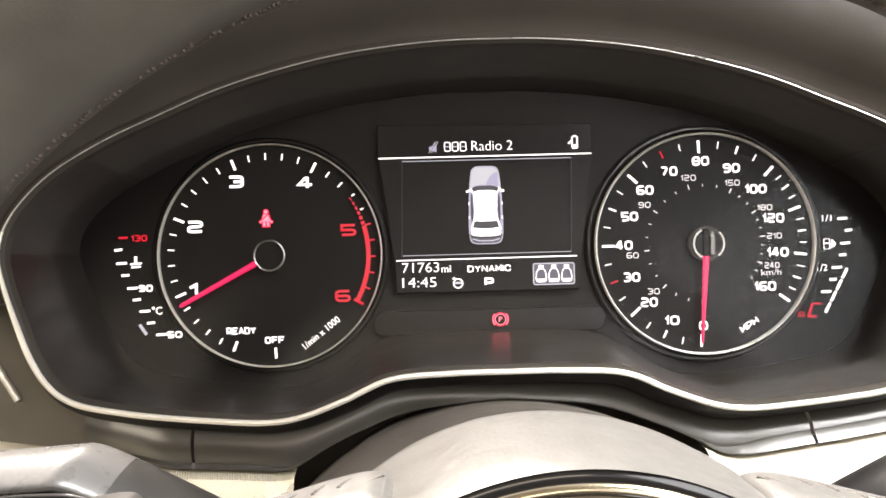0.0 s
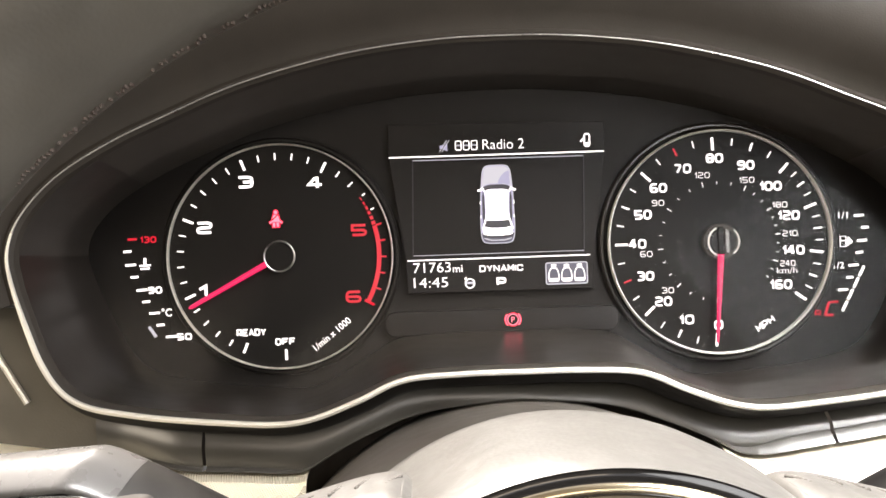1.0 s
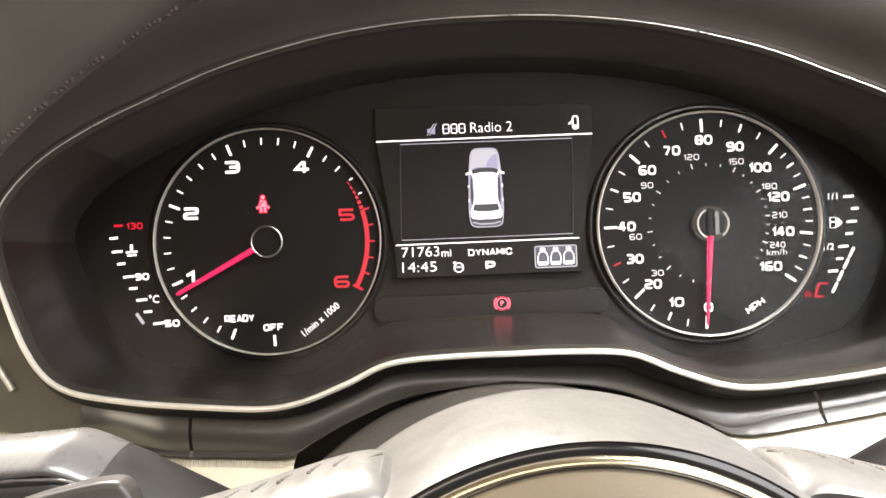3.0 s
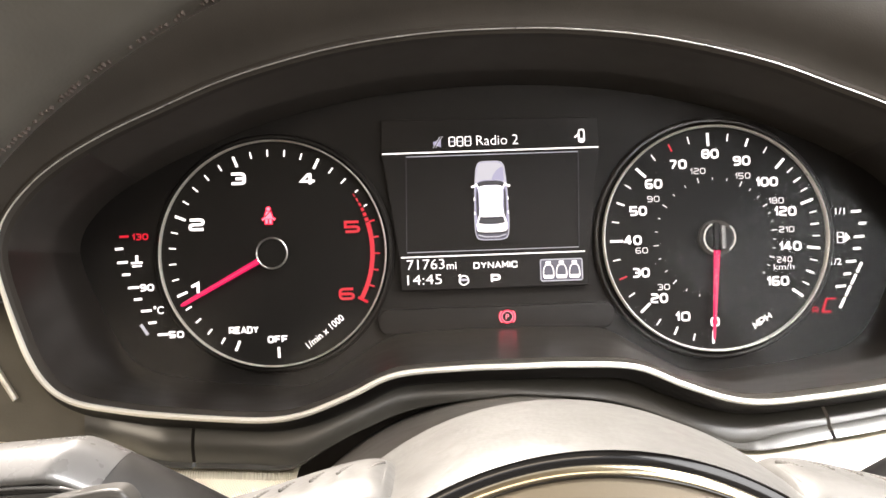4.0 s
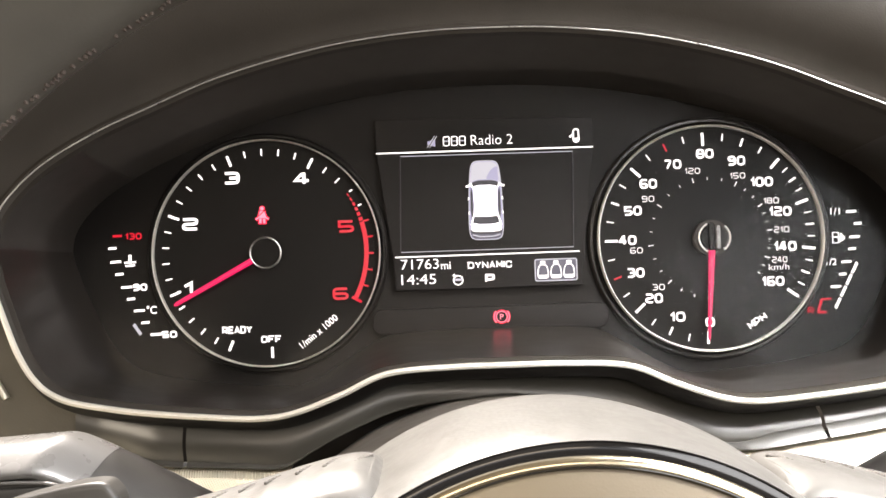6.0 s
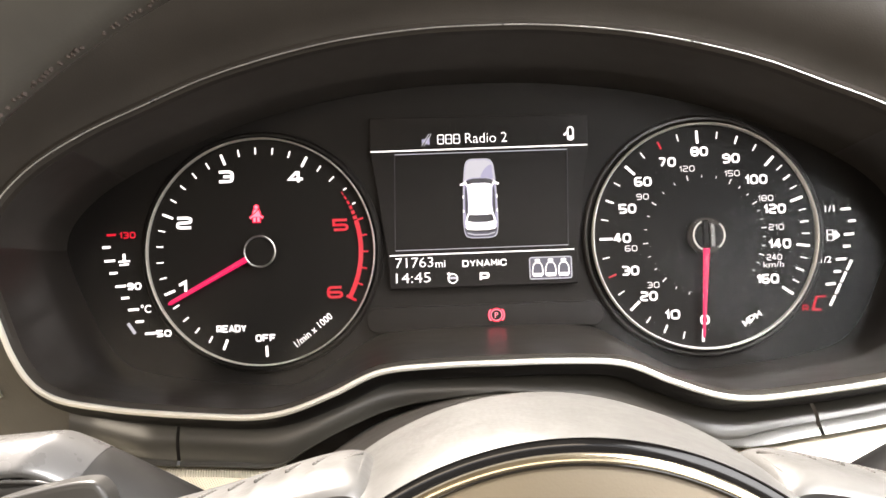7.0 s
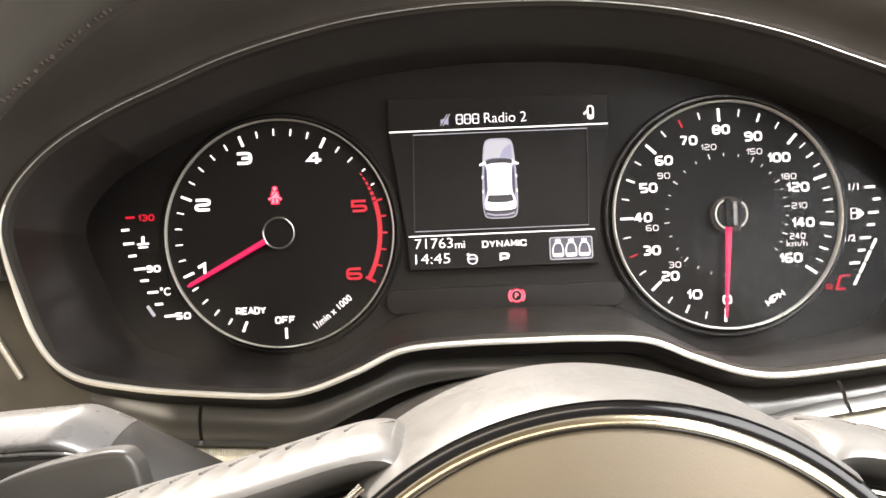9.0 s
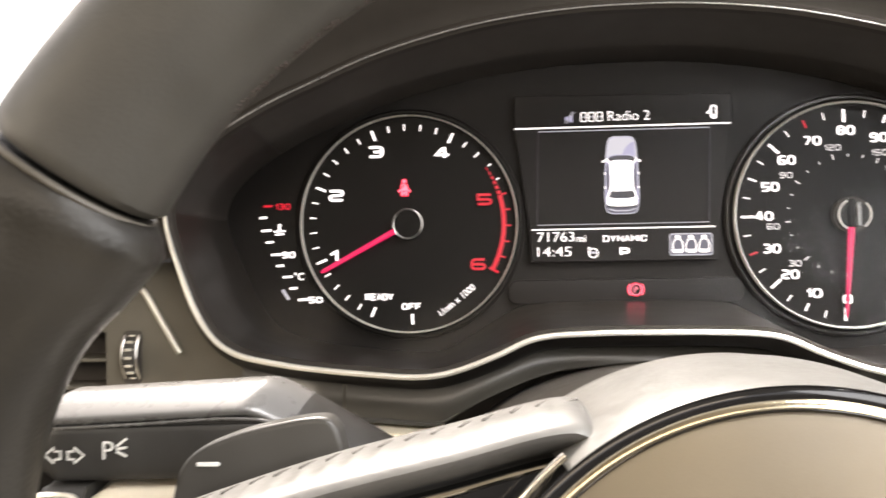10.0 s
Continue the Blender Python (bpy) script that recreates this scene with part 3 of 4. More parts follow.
def needle(d, cx, deg, r0, r1, w0, w1, y=-0.0042):
    a = radians(deg)
    c, s = math.cos(a), math.sin(a)
    rows = []
    for t in (0, 0.5, 0.97, 1.0):
        r, w = r0 + (r1 - r0) * t, (w0 + (w1 - w0) * t) * (0.5 if t == 1 else 1)
        x, z = cx + r * c, r * s
        rows.append([(x - s * w / 2, y + 0.0008, z + c * w / 2), (x - s * w / 4, y, z + c * w / 4), (x + s * w / 4, y, z - c * w / 4), (x + s * w / 2, y + 0.0008, z - c * w / 2)])
    return part("needle", loft(rows), NEEDLE, d, "glowing red pointer", smooth=False)


needle(tacho, -CX, 208.2, 0.0066, 0.0452, 0.0026, 0.0018)
part("hub_cap", disc(-CX, -0.003, 0, 0.0058, 48, 0.003), DIAL, tacho)


def mph(v):
    # degrees on the dial
    return float(np.interp(v, (0, 20, 40, 60, 80, 100, 120, 140, 160), (266.7, 222.9, 180.0, 136.9, 92.3, 47.0, 19.7, -7.5, -35.5)))


for i in range(33):
    v = 5 * i
    red = v in (30, 70)
    major, half = v % 20 == 0, v % 10 == 0
    tick_at(speedo, SX, mph(v), 0.0406 if major else (0.0424 if half else 0.0429), 0.0462 if major else 0.0460, 0.0010 if major else (0.0007 if half else 0.00045), RED if red else WHITE)
SPEEDS = {0: (-2.1, -36.7), 10: (-16.2, -33.9), 20: (-26.2, -25.5), 30: (-33.8, -14.1), 40: (-36.8, 0.2), 50: (-34.0, 13.0), 60: (-26.8, 24.6),
          70: (-15.8, 32.8), 80: (-1.5, 37.0), 90: (12.3, 33.5), 100: (23.0, 23.9), 120: (30.6, 10.7), 140: (32.2, -4.7), 160: (26.2, -19.8)}
for v, (dx, z) in SPEEDS.items():
    wide_lettering("numeral", str(v), 0.0972 + dx / 1000, z / 1000, 0.0042, {1: 0.0040, 2: 0.0066 if v == 10 else 0.0076, 3: 0.0098}[len(str(v))], WHITE, speedo, weight=0.19)


def kph(k):
    return float(np.interp(k, (0, 30, 60, 90, 120, 150, 180, 210, 240, 260), (266.0, 225.2, 185.5, 145.9, 104.7, 62.6, 31.2, 5.7, -20.4, -37.5)))


for k in range(0, 261, 10):
    big = k % 30 == 0 and k > 0
    tick_at(speedo, SX, kph(k), 0.0251 if big else 0.0255, 0.0274 if big else 0.0267, 0.00045 if big else 0.00032, FAINT, "small_tick")
ROUND = {30: (-24.1, -20.7), 60: (-33.1, -4.4), 90: (-27.2, 18.0), 120: (-7.2, 29.6), 150: (12.5, 26.9), 180: (26.8, 15.5), 210: (30.9, 2.7), 240: (29.5, -10.5)}
for k, (dx, z) in ROUND.items():
    wide_lettering("small_numeral", str(k), 0.0972 + dx / 1000, z / 1000, 0.0027, 0.0055 if k < 100 else 0.0068, FAINT, speedo, weight=0.15)
lettering("lettering", "km/h", 0.1263, -0.0136, 0.0026, 0.0090, FAINT, speedo)
wide_lettering("lettering", "MPH", 0.1158, -0.0369, 0.0032, 0.0090, WHITE, speedo, turn=32, weight=0.17)
needle(speedo, SX, 266.0, 0.0050, 0.0445, 0.0030, 0.0012)
cap = part("hub_cap", disc(SX, -0.0062, 0, 0.0055, 48, 0.006), DIAL, speedo, "black needle cap")
part("cap_ridge", box(SX + 0.0002, SX + 0.0022, -0.0078, -0.006, -0.0050, 0.0052, 0.0004, 1), STALK, speedo)
part("cap_ridge", box(SX - 0.0028, SX - 0.0002, -0.0074, -0.006, -0.0055, 0.0065, 0.0004, 1), DIAL, speedo)

# side gauges: coolant and fuel
temp = part("coolant_gauge", plate(rounded(-0.167, -0.1475, -0.036, 0.013, 0.003), 0.0028, 0.004), FACE, cluster, "lit coolant temperature scale")
fuel = part("fuel_gauge", plate(rounded(0.1475, 0.166, -0.036, 0.013, 0.003), 0.0028, 0.004), FACE, cluster, "lit fuel scale")
flat("tick", bar_points(-0.1648, 0.0096, -0.1608, 0.0097, 0.0010), RED, temp, 0.0020)
wide_lettering("numeral", "130", -0.1557, 0.0093, 0.0030, 0.0072, RED, temp, 0.0020)
for x, z, w in ((-0.1651, 0.0043, 0.0034), (-0.1638, -0.0017, 0.0046), (-0.1623, -0.0071, 0.0034), (-0.1593, -0.0129, 0.0046), (-0.1575, -0.0181, 0.0034), (-0.1540, -0.0233, 0.0046), (-0.1515, -0.0286, 0.0034), (-0.1470, -0.0339, 0.0046)):
    flat("tick", bar_points(x - w / 2, z - 0.0001, x + w / 2, z + 0.0001, 0.0010), WHITE, temp, 0.0020)
flat("level_mark", bar_points(-0.1566, -0.0292, -0.1536, -0.0338, 0.0013), SOFT, temp, 0.0020)
wide_lettering("numeral", "90", -0.1534, -0.0131, 0.0031, 0.0062, WHITE, temp, 0.0020)
wide_lettering("numeral", "50", -0.1411, -0.0341, 0.0030, 0.0066, WHITE, temp, 0.0020)
lettering("lettering", "°C", -0.1486, -0.0231, 0.0036, 0.0044, WHITE, temp, 0.0020, bold=0.01)
flat("coolant_symbol", bar_points(-0.1575, 0.0012, -0.1575, -0.0022, 0.0011), WHITE, temp, 0.0020)
flat("coolant_symbol", bar_points(-0.1600, -0.0022, -0.1550, -0.0020, 0.0008), WHITE, temp, 0.0020)
flat("coolant_symbol", bar_points(-0.1595, -0.0036, -0.1555, -0.0034, 0.0008), WHITE, temp, 0.0020)
for x, z, w in ((0.1605, 0.0097, 0.0043), (0.1631, 0.0043, 0.0032), (0.1615, -0.0015, 0.0043), (0.1602, -0.0068, 0.0032), (0.1574, -0.0124, 0.0043), (0.1555, -0.0178, 0.0030), (0.1523, -0.0232, 0.0043)):
    flat("tick", bar_points(x - w / 2, z - 0.0001, x + w / 2, z + 0.0001, 0.0010), WHITE, fuel, 0.0020)
lettering("lettering", "1/1", 0.1533, 0.0100, 0.0028, 0.0042, WHITE, fuel, 0.0020)
lettering("lettering", "1/2", 0.1507, -0.0123, 0.0029, 0.0047, WHITE, fuel, 0.0020)
wide_lettering("lettering", "R", 0.1407, -0.0333, 0.0027, 0.0028, RED, fuel, 0.0020, weight=0.18)
for k in range(4):
    t0, t1 = k / 4 + 0.02, (k + 1) / 4 - 0.02
    flat("level_segment", bar_points(0.1623 - 0.0108 * t0, -0.0126 - 0.0205 * t0, 0.1623 - 0.0108 * t1, -0.0126 - 0.0205 * t1, 0.0010), WHITE, fuel, 0.0020)
flat("reserve_mark", bar_points(0.1439, -0.0342, 0.1458, -0.0286, 0.0010), RED, fuel, 0.0020)
flat("reserve_mark", bar_points(0.1456, -0.0286, 0.1500, -0.0285, 0.0008), RED, fuel, 0.0020)
flat("reserve_mark", bar_points(0.1437, -0.0342, 0.1476, -0.0343, 0.0010), RED, fuel, 0.0020)
frame_bar("pump_symbol", [(0.1517, -0.0040), (0.1543, -0.0040), (0.1543, 0.0006), (0.1517, 0.0006)], 0.0004, WHITE, fuel, 0.0020)
flat("pump_symbol", bar_points(0.1518, -0.0014, 0.1542, -0.0014, 0.0004), WHITE, fuel, 0.0020)
flat("pump_symbol", bar_points(0.1551, -0.0036, 0.1556, 0.0002, 0.0006), WHITE, fuel, 0.0020)
flat("pump_symbol", [(0.1561, -0.0032), (0.1573, -0.0018), (0.1561, -0.0004)], WHITE, fuel, 0.0020)

def mirrored(half, cx):
    return [(cx + x, z) for x, z in half] + [(cx - x, z) for x, z in reversed(half)]


# centre screen
screen = part("centre_screen", plate([(-0.0482, 0.0565), (0.0472, 0.0550), (0.0472, 0.0420), (0.0410, -0.0035), (0.0402, -0.0185), (-0.0415, -0.0185), (-0.0422, -0.0035), (-0.0482, 0.0420)], -0.0002, 0.004, 0.0003), GLASS_BLACK, cluster, "dark centre display with white lettering", smooth=False)
SY = -0.0009
flat("display_line", bar_points(-0.0481, 0.0417, 0.0467, 0.0417, 0.00052), WHITE, screen, SY)
flat("display_line", bar_points(-0.0376, 0.0401, 0.0376, 0.0400, 0.00028), SOFT, screen, SY)
flat("display_line", bar_points(-0.0386, -0.0018, 0.0366, -0.0018, 0.00028), SOFT, screen, SY)
flat("display_line", bar_points(-0.0414, -0.0039, 0.0392, -0.0038, 0.00052), WHITE, screen, SY)
for x0, x1 in ((-0.0377, -0.0388), (0.0378, 0.0367)):
    flat("display_edge", bar_points(x0, 0.0400, x1, -0.0018, 0.0003), SLATE, screen, SY)
# station name: the first three characters as plain blocks
for k in range(3):
    frame_bar("name_block", rounded(-0.0186 + 0.0035 * k, -0.0161 + 0.0035 * k, 0.0442, 0.0481, 0.0006, 3), 0.0004, WHITE, screen, SY)
    flat("name_block", bar_points(-0.0185 + 0.0035 * k, 0.0462, -0.0163 + 0.0035 * k, 0.0462, 0.0004), SOFT, screen, SY)
lettering("lettering", "Radio 2", 0.0025, 0.0463, 0.0043, 0.0182, WHITE, screen, SY, bold=-0.014)
flat("mute_symbol", [(-0.0256, 0.0449), (-0.0248, 0.0449), (-0.0226, 0.0440), (-0.0222, 0.0440), (-0.0222, 0.0472), (-0.0226, 0.0472), (-0.0248, 0.0464), (-0.0256, 0.0464)], LILAC, screen, SY)
for dx, mat in ((0.0, SOFT), (-0.0006, SLATE), (-0.0011, SOFT)):
    flat("mute_symbol", bar_points(-0.0246 + dx, 0.0436, -0.0214 + dx, 0.0486, 0.00028), mat, screen, SY - 0.0002)
frame_bar("door_symbol", rounded(0.0383, 0.0406, 0.0441, 0.0496, 0.001, 4), 0.0006, WHITE, screen, SY)
flat("door_symbol", rounded(0.0388, 0.0401, 0.0445, 0.0458, 0.0004, 2), WHITE, screen, SY)
flat("door_symbol", bar_points(0.0366, 0.0462, 0.0384, 0.0478, 0.0007), WHITE, screen, SY)
lettering("numeral", "71763", -0.0307, -0.0072, 0.0043, 0.0164, WHITE, screen, SY, bold=-0.010)
lettering("lettering", "mi", -0.0194, -0.0081, 0.0030, 0.0042, WHITE, screen, SY)
lettering("numeral", "14:45", -0.0314, -0.0138, 0.0043, 0.0150, WHITE, screen, SY, bold=-0.010)
wide_lettering("lettering", "DYNAMIC", -0.0002, -0.0084, 0.0029, 0.0192, WHITE, screen, SY, weight=0.18)
wide_lettering("lettering", "P", -0.0003, -0.0143, 0.0037, 0.0042, WHITE, screen, SY, weight=0.24)
frame_bar("wheel_symbol", [(-0.0142 + 0.0020 * math.cos(2 * math.pi * i / 24), -0.0147 + 0.0020 * math.sin(2 * math.pi * i / 24)) for i in range(24)], 0.0005, WHITE, screen, SY)
flat("wheel_symbol", bar_points(-0.0159, -0.0145, -0.0125, -0.0145, 0.0010), SOFT, screen, SY)
flat("wheel_symbol", [(-0.0168, -0.0128), (-0.0152, -0.0132), (-0.0158, -0.0118)], WHITE, screen, SY)
flat("seat_panel", rounded(0.0195, 0.0377, -0.0162, -0.0069, 0.0008, 3), BLUEGREY, screen, SY + 0.0001)
frame_bar("seat_panel_frame", rounded(0.0195, 0.0377, -0.0162, -0.0069, 0.0008, 3), 0.0005, SOFT, screen, SY)
for x in (0.0229, 0.0286, 0.0343):
    frame_bar("seat_symbol", mirrored(spline([(0.0006, -0.0150), (0.0018, -0.0149), (0.0022, -0.0140), (0.0022, -0.0122), (0.0019, -0.0106), (0.0012, -0.0094), (0.0004, -0.0092)], 3), x), 0.0004, WHITE, screen, SY - 0.0001)
    flat("seat_symbol", rounded(x - 0.0011, x + 0.0011, -0.0088, -0.0076, 0.0004, 2), WHITE, screen, SY - 0.0001)
    flat("seat_symbol", bar_points(x - 0.0020, -0.0141, x + 0.0020, -0.0141, 0.0008), WHITE, screen, SY - 0.0001)


CARX, CARZ = -0.0011, 0.0372


def car_shape(half, mat, level):
    # half outline in millimetres from the middle of the nose
    return flat("car_picture", mirrored([(0.94 * x / 1000, CARZ + z / 1000) for x, z in half], CARX), mat, screen, SY - 0.0001 * level)


BODY = spline([(3.4, -0.2), (5.4, -0.9), (6.5, -2.9), (7.0, -6.5), (7.4, -10.5), (7.6, -14.0), (7.8, -20.0), (8.0, -26.5), (7.7, -31.2), (6.7, -33.8), (4.0, -34.6)], 4)
car_shape(BODY, LILAC, 0)
frame_bar("car_picture", mirrored([(0.94 * x / 1000, CARZ + z / 1000) for x, z in BODY], CARX), 0.00032, SOFT, screen, SY - 0.0001)
# bonnet: pale, with a greyer sweep to one side and behind the nose
car_shape(spline([(3.2, -0.6), (5.2, -1.3), (6.2, -3.4), (6.9, -9.8), (5.4, -8.9), (2.8, -8.3)], 4), SOFT, 1)
flat("car_picture", [(CARX + x / 1000, CARZ + z / 1000) for x, z in spline([(0.6, -8.1), (2.4, -4.6), (5.3, -2.8), (5.7, -6.0), (5.8, -8.9), (3.0, -8.2)], 4, closed=True)], LILAC, screen, SY - 0.0002)
# windscreen
car_shape(spline([(2.8, -8.7), (5.4, -9.3), (6.6, -10.6), (5.4, -11.3), (2.6, -10.6)], 4), SLATE, 2)
# roof, side windows, pillars
car_shape(spline([(2.4, -10.8), (5.2, -11.4), (5.5, -14.0), (5.3, -20.0), (5.5, -24.2), (2.6, -24.5)], 4), WHITE, 3)
for side in (-1, 1):
    flat("car_picture", [(CARX + side * 0.94 * x / 1000, CARZ + z / 1000) for x, z in ((6.5, -11.6), (6.9, -14.0), (7.0, -22.0), (6.5, -26.2), (5.9, -24.0), (5.8, -20.0), (6.0, -14.0))], SLATE, screen, SY - 0.0003)
    flat("car_picture", bar_points(CARX + side * 0.0064, CARZ - 0.0098, CARX + side * 0.0052, CARZ - 0.0122, 0.0005), WHITE, screen, SY - 0.0005)
    flat("car_picture", bar_points(CARX + side * 0.0052, CARZ - 0.0236, CARX + side * 0.0066, CARZ - 0.0284, 0.0006), WHITE, screen, SY - 0.0005)
    flat("car_picture", bar_points(CARX + side * 0.0066, CARZ - 0.0107, CARX + side * 0.0084, CARZ - 0.0113, 0.0009), WHITE, screen, SY - 0.0003)
    for z in (-16.6, -22.8):
        flat("car_picture", bar_points(CARX + side * 0.0073, CARZ + z / 1000 + 0.0006, CARX + side * 0.0074, CARZ + z / 1000 - 0.0006, 0.0005), WHITE, screen, SY - 0.0004)
# rear window, boot and bumper
car_shape(spline([(2.6, -24.7), (5.0, -24.4), (6.0, -27.2), (2.8, -27.7)], 4), SLATE, 3)
car_shape(spline([(3.0, -31.2), (7.2, -30.0), (7.3, -31.6), (6.2, -33.7), (3.4, -34.3)], 4), BLUEGREY, 1)
car_shape(spline([(2.8, -27.9), (6.0, -27.4), (6.8, -28.8), (6.6, -30.6), (3.0, -31.2)], 4), WHITE, 4)
car_shape(spline([(3.0, -31.4), (6.6, -30.8), (6.5, -31.7), (3.0, -32.2)], 4), SLATE, 4)
car_shape(spline([(3.0, -33.0), (6.2, -32.2), (6.1, -32.7), (3.0, -33.5)], 4), SOFT, 4)

# warning lights
strip_w = part("warning_strip", plate(rounded(-0.052, 0.051, -0.0372, -0.0265, 0.004), -0.0004, 0.004, 0.0005), GLASS_BLACK, cluster, "dark strip for warning lights")
PX, PZ = 0.0042, -0.0312


def circle(cx, cz, r, n=32):
    return [(cx + r * math.cos(2 * math.pi * i / n), cz + r * math.sin(2 * math.pi * i / n)) for i in range(n)]


# each symbol: a paler lit core, its red edge painting the halo
for w, mat, y in ((0.00085, WARN_HALO, -0.0010), (0.00034, WARN_PALE, -0.0012)):
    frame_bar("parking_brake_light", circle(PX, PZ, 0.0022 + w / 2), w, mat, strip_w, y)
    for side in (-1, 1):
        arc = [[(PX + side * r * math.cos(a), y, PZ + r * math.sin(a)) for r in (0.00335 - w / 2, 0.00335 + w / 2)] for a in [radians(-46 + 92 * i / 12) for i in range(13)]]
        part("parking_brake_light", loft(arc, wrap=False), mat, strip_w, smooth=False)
lettering("parking_brake_light", "P", PX, PZ, 0.0023, 0.0015, WARN_PALE, strip_w, -0.0012)
BX, BZ = -0.0986, 0.0166
for grow, mat, y in ((0.00042, WARN_HALO, -0.0008), (0.0, WARN_PALE, -0.0010)):
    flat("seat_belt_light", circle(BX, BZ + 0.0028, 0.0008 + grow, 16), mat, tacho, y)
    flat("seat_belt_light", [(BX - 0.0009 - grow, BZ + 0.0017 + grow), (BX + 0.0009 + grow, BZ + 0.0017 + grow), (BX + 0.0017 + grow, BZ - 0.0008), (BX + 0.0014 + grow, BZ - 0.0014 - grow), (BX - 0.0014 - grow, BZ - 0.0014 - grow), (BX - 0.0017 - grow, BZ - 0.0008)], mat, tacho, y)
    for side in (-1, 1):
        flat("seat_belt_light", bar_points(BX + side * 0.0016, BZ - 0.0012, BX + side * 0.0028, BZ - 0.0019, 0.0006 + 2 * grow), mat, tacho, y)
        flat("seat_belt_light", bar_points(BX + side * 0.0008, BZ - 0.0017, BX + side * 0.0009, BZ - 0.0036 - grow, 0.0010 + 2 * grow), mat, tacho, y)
flat("seat_belt_light", bar_points(BX - 0.0015, BZ - 0.0006, BX + 0.0013, BZ + 0.0021, 0.0004), DIAL, tacho, -0.0012)

# ---- steering wheel ----
WC = Vector((0.0, -0.212, -0.094))
MAJOR, RAD, AX = 0.1715, 0.0185, 0.0170
wheel_thing = thing("steering_wheel", WC, "dark leather three-spoke steering wheel with round airbag hub", "steering wheel")


def rim_segment(a0, a1, n, grip):
    rings = []
    for i in range(n + 1):
        t = i / n
        deg = a0 + (a1 - a0) * t
        a = radians(deg)
        end = min(t, 1 - t) * abs(a1 - a0)
        k = 1 - 0.09 * (1 - smooth(end, 0, 1.0)) ** 2
        lip = 0.05 * math.exp(-((end - 2.2) / 1.3) ** 2) if grip else 0.0
        k += lip
        thumb = 0.0060 * math.exp(-((abs(deg - 90) - 59) / 5.5) ** 2) if grip else 0.0024 * math.exp(-((abs(deg - 90) - 57) / 9) ** 2)
        fat = 1.0
        slim = 1 - 0.10 * smooth(abs(deg - 90), 62, 74) if grip else 1.0
        ring = []
        for j in range(32):
            p = 2 * math.pi * j / 32
            inward = max(0.0, -math.cos(p))
            r = MAJOR + k * (slim if math.cos(p) < 0 else fat) * RAD * math.cos(p) - thumb * inward * k
            ring.append((WC.x + r * math.cos(a), WC.y - k * fat * AX * math.sin(p), WC.z + r * math.sin(a)))
        rings.append(ring)
    return loft(rings)


part("rim_leather", rim_segment(35.2, 144.8, 160, False), LEATHER, wheel_thing, "dark smooth leather")
part("rim_grip", rim_segment(145.25, 214, 160, True), GRIP_LEATHER_SHADED, wheel_thing, "padded leather grip, darkened for shade")
part("rim_grip", rim_segment(-34, 34.2, 100, True), GRIP_LEATHER_SHADED, wheel_thing, "padded leather grip, darkened for shade")
part("rim_leather", rim_segment(214.6, 325.4, 80, False), LEATHER, wheel_thing)
# pale bead paints the highlight where the grips meet the upper rim
for deg in (145.4, 34.6):
    a = radians(deg)
    bead = []
    for j in range(48):
        p = 2 * math.pi * j / 48
        r = MAJOR + 0.985 * RAD * math.cos(p) - 0.0012 * max(0.0, -math.cos(p))
        bead.append((WC.x + r * math.cos(a), WC.y - 0.985 * AX * math.sin(p), WC.z + r * math.sin(a)))
    part("seam_glint", tube(bead, 0.0007, 8, closed=True), SEAM_GLINT, wheel_thing, "pale bead standing in for the highlight on the grip seam")
# stitching round the inner face of the rim
bm = bmesh.new()
for i in range(300):
    deg = 36 + 108 * i / 299
    a = radians(deg)
    p = radians(180)
    if random.random() < 0.3:
        continue
    r, y = MAJOR + RAD * math.cos(p) - 0.0001, WC.y - AX * math.sin(p) + random.uniform(-0.0006, 0.0006)
    m = Matrix.Translation((WC.x + r * math.cos(a), y, WC.z + r * math.sin(a))) @ Matrix.Rotation(-a, 4, "Y") @ Matrix.Rotation(radians(random.uniform(25, 50)), 4, "Y")
    bmesh.ops.create_cube(bm, size=1, matrix=m @ Matrix.Diagonal((random.uniform(0.0004, 0.0008), random.uniform(0.0008, 0.0016), 0.0004, 1)))
part("stitching", bm, RIM_THREAD, wheel_thing, "row of pale cross stitches", smooth=False, kind="stuff")

# hub: leather dome, gloss ring, airbag
AZ, AY, AR = -0.102, -0.219, 0.0583


def arch(y, radius, top, half=78, n=48):
    return [(radius * math.sin(radians(-half + 2 * half * i / n)), y, top - radius + radius * math.cos(radians(-half + 2 * half * i / n))) for i in range(n + 1)]


dome = [arch(-0.2205, 0.0626, -0.0396, 41), arch(-0.2225, 0.0634, -0.0388, 41), arch(-0.2190, 0.0645, -0.0379, 41), arch(-0.205, 0.068, -0.0376, 41), arch(-0.185, 0.0705, -0.0378, 43), arch(-0.165, 0.0725, -0.0398, 45), arch(-0.150, 0.0725, -0.0425, 46), arch(-0.135, 0.071, -0.0475, 47), arch(-0.125, 0.068, -0.0550, 48)]
part("hub_cover", loft(dome, wrap=False), HUB_LEATHER, wheel_thing, "smooth leather hub cover")
RING = [(0.0633, 0.004), (0.0633, -0.0022), (0.0631, -0.0028), (0.0627, -0.0031), (0.0618, -0.0033), (0.0611, -0.0034), (0.0607, -0.0033), (0.0606, 0.001)]
BEAD = [(0.0591, 0.0), (0.0591, -0.0039), (0.0588, -0.0040), (0.0585, -0.0038), (0.0583, -0.0034), (0.0582, 0.0)]
